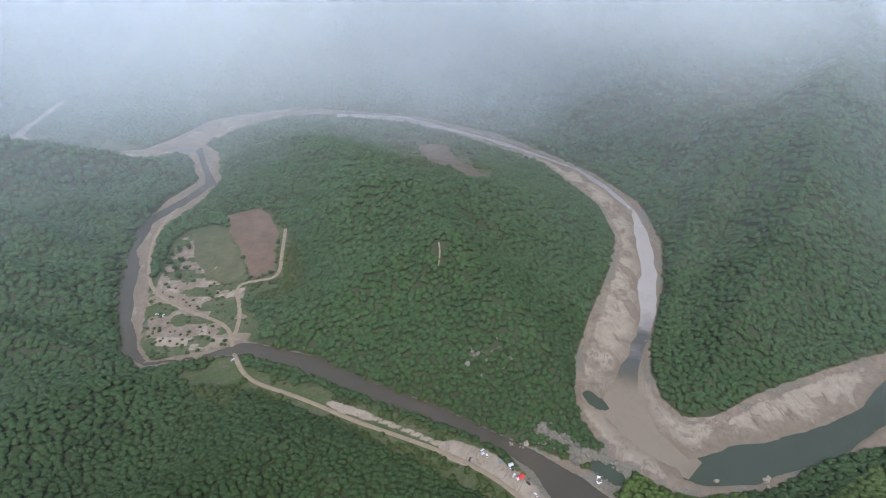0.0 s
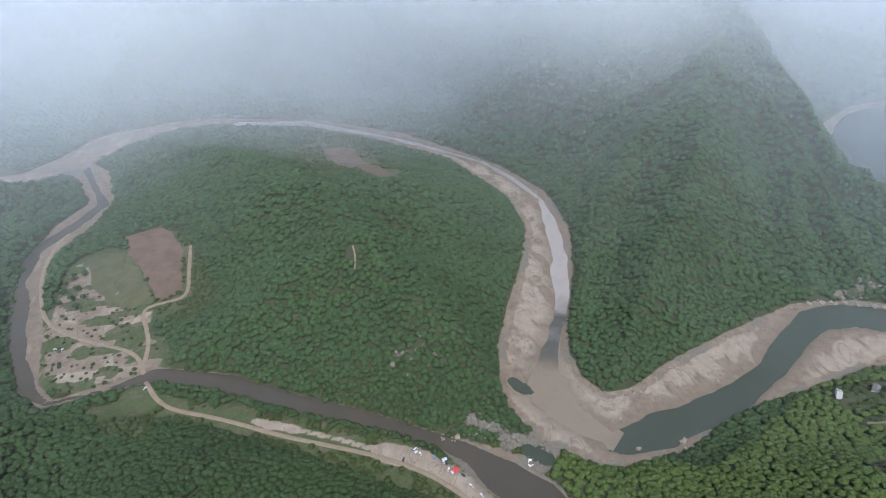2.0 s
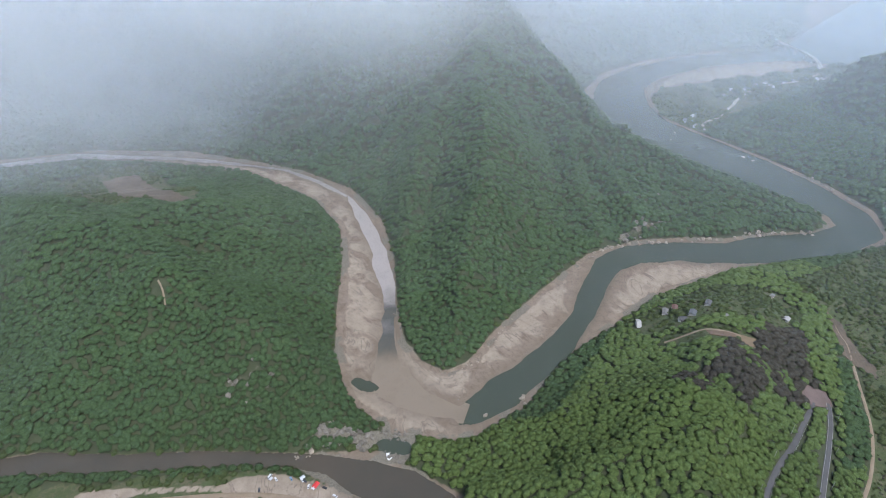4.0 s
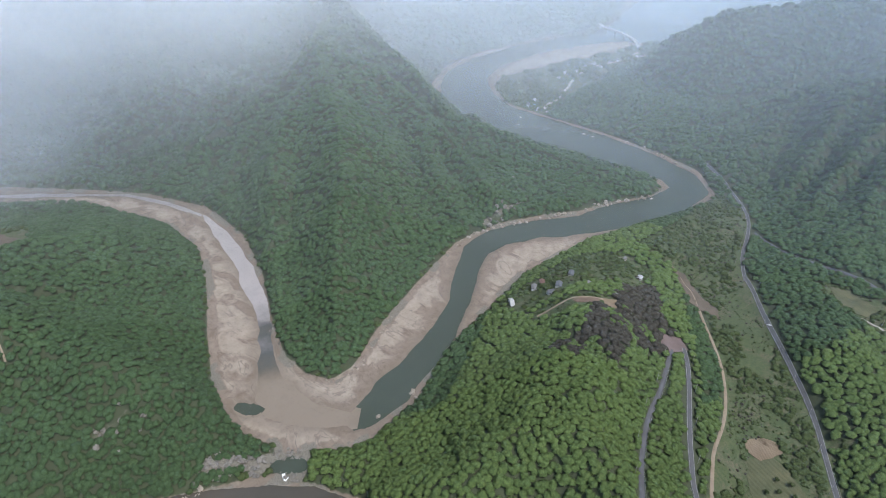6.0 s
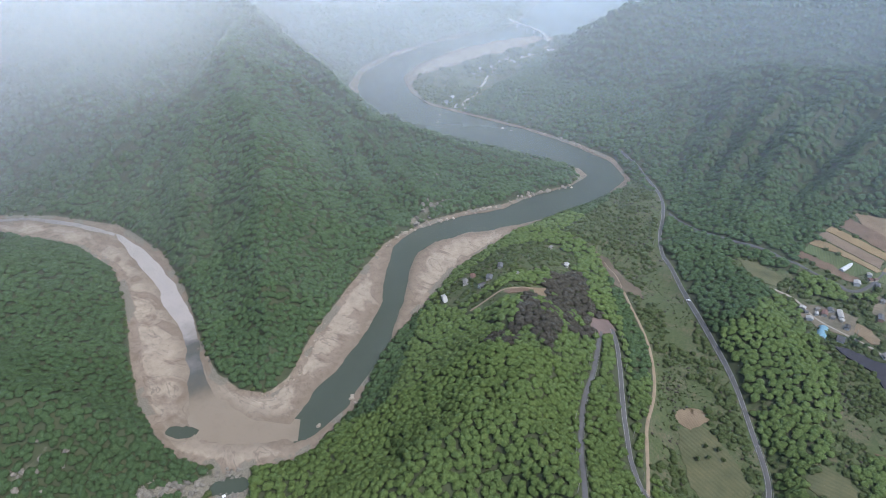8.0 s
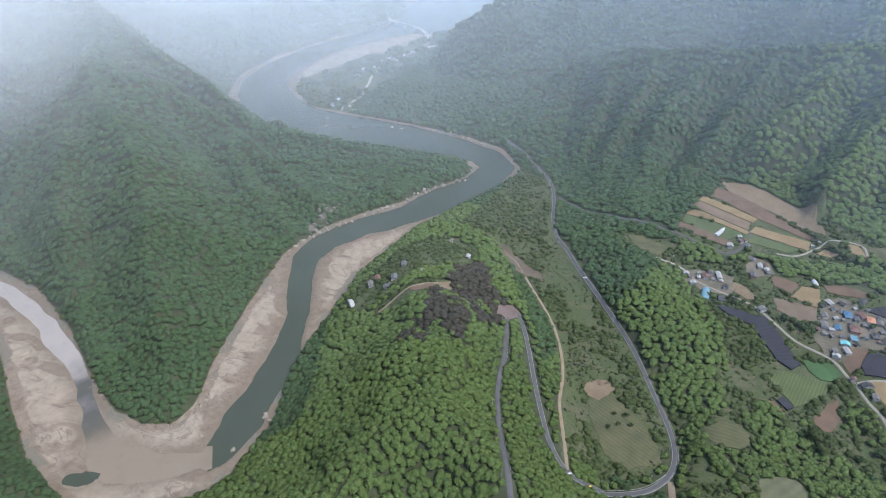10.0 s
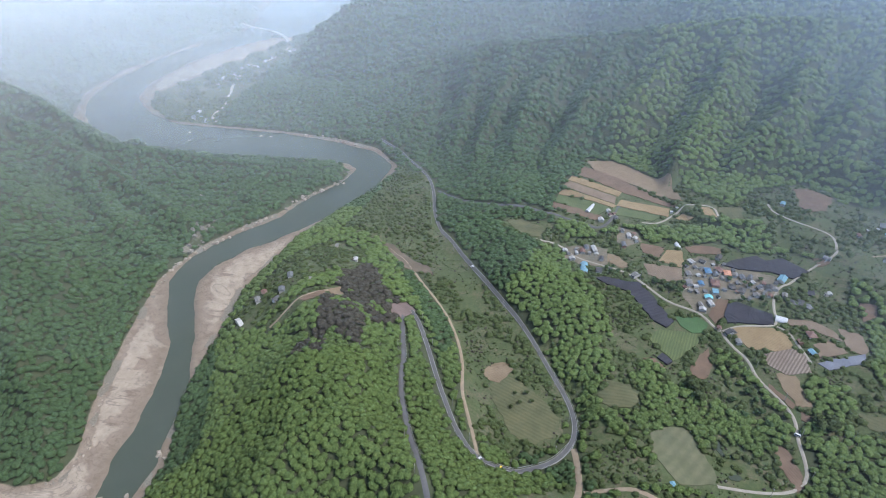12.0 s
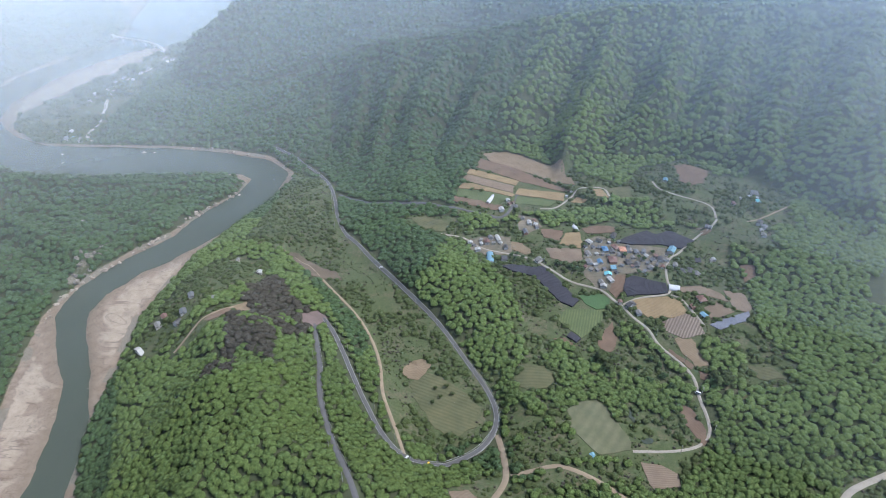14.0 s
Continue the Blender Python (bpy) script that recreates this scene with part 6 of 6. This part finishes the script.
def raft(x, y, turn):
    ob = thing("raft", x, y, turn, "white inflatable raft beached on the rocks", "raft")
    ob.location.z = 0.5
    for s in (-1, 1):
        bm = bmesh.new()
        bmesh.ops.create_cone(bm, cap_ends=True, segments=10, radius1=0.45, radius2=0.45, depth=5.0, matrix=Matrix.Translation((0, s * 1.0, 0.4)) @ Matrix.Rotation(math.pi / 2, 4, "Y"))
        bmesh.ops.bevel(bm, geom=bm.edges[:], offset=0.08, segments=1, affect="EDGES")
        part("tube", bm, RAFT, ob)
    bm = bmesh.new()
    box(bm, 4.6, 1.8, 0.15, (0, 0, 0.25))
    part("floor", bm, RAFT, ob)


raft(141, 359, 70)
raft(141, 355, 20)


# ---------------------------------------------------------------- single trees
BARK = plain("bark", (0.06, 0.05, 0.04), (0.11, 0.09, 0.07), 1.5, 0.95, 0.05)


def tree(x, y, size, mat, label, group):
    """A tapered trunk with limbs and a crown of many leaf clumps."""
    ob = thing("tree", x, y, ROLL.uniform(0, 360), label, "tree", group)
    bm = bmesh.new()
    bmesh.ops.create_cone(bm, cap_ends=True, segments=8, radius1=0.09 * size, radius2=0.05 * size, depth=size * 0.9, matrix=Matrix.Translation((0, 0, size * 0.35)))
    for k in range(4):
        a = k * 1.57 + ROLL.random()
        bmesh.ops.create_cone(bm, cap_ends=True, segments=6, radius1=0.045 * size, radius2=0.015 * size, depth=size * 0.8,
                              matrix=Matrix.Translation((0.25 * size * math.cos(a), 0.25 * size * math.sin(a), size * 0.85)) @ Matrix.Rotation(a, 4, "Z") @ Matrix.Rotation(0.7, 4, "Y"))
    part("trunk", bm, BARK, ob)
    rng = np.random.RandomState(ROLL.randrange(9999))
    n = 16
    d = rng.randn(n, 3)
    d /= np.linalg.norm(d, axis=1)[:, None]
    r = size * 0.62 * rng.rand(n) ** 0.4
    me = crowns("crown", d[:, 0] * r, d[:, 1] * r, size * 1.15 + d[:, 2] * r * 0.7, size * (0.28 + 0.2 * rng.rand(n)), CROWNS_NEAR, rng)
    crown = give(new("crown", me), mat)
    crown.parent = ob


for spots, size, mat, label in (([(490, -109), (485, -114), (488, -121), (475, -116)], 7.5, LEAF_SHRUB, "large round leafy tree beside the ploughed plot"), ([(470, -215), (467, -222), (461, -216), (461, -225)], 7.0, LEAF_SHRUB, "large round leafy tree at the orchard's edge"),
                                ([(435, -20), (437, -23), (431, -17), (443, -14)], 4.5, LEAF_FRESH, "yellow-green young tree beside the bend"), ([(719, -138), (712, -145), (677, -172), (672, -178), (651, -189), (638, -176), (637, -189), (643, -167), (679, -155), (690, -191)], 3.4, LEAF, "garden tree between the village houses"),
                                ([(673, -14), (676, -21), (668, -28), (664, -18), (654, -73), (648, -87), (644, -93), (642, -100), (659, -70)], 3.6, LEAF, "leafy tree on the bank beside the lane"), ([(546, -143), (541, -151), (531, -145), (528, -157), (528, -137), (520, -151)], 4.2, LEAF_SHRUB, "leafy tree on the slope below the lane"),
                                ([(496, -159), (488, -166), (483, -146), (473, -169), (465, -154), (458, -174)], 4.2, LEAF, "leafy tree on the slope below the lane"), ([(444, 56), (433, 49), (447, 45), (425, 56), (438, 38)], 2.6, LEAF_SHRUB, "small bushy tree in the meadow of the bend"),
                                ([(-364, 686), (-350, 673), (-349, 692), (-364, 666), (-337, 675), (-339, 654), (-367, 706), (-351, 727), (-362, 720)], 5.0, LEAF, "leafy tree beside the fallow plot"), ([(-334, 788), (-344, 794), (-325, 802)], 3.5, LEAF, "leafy tree at the edge of the fields"),
                                ([(923, -242), (853, -239), (836, -248), (845, -258), (828, -258), (828, -266)], 4.2, LEAF, "leafy tree beside the hill farm"), ([(794, -341), (779, -348), (854, -346), (825, -358), (847, -376)], 4.0, LEAF_SHRUB, "leafy tree beside the hill farm")):
    for x, y in spots:
        tree(x, y, size * ROLL.uniform(0.8, 1.15), mat, label, label.split(" tree")[1].strip() + " trees")


# ---------------------------------------------------------------- utility poles
POLE = plain("pole_concrete", (0.14, 0.14, 0.135), (0.2, 0.2, 0.19), 1.0, 0.8)


def utility_pole(x, y, turn):
    ob = thing("utility_pole", x, y, turn, "grey concrete utility pole beside the road", "utility pole", "utility poles")
    bm = bmesh.new()
    bmesh.ops.create_cone(bm, cap_ends=True, segments=8, radius1=0.25, radius2=0.16, depth=11, matrix=Matrix.Translation((0, 0, 5)))
    part("shaft", bm, POLE, ob)
    for z in (9.2, 10.0):
        bm = bmesh.new()
        box(bm, 2.2, 0.15, 0.15, (0, 0, z))
        part("crossarm", bm, POLE, ob)


for line in (SPUR_ROAD, VALLEY_ROAD, EAST_LANE):
    p = np.array(shifted(line, -5.5 if line is not EAST_LANE else 3.0, 0))
    s = np.concatenate([[0], np.cumsum(np.hypot(*np.diff(p[:, :2], axis=0).T))])
    for u in np.arange(20, s[-1] - 10, 45):
        utility_pole(float(np.interp(u, s, p[:, 0])), float(np.interp(u, s, p[:, 1])), 20)
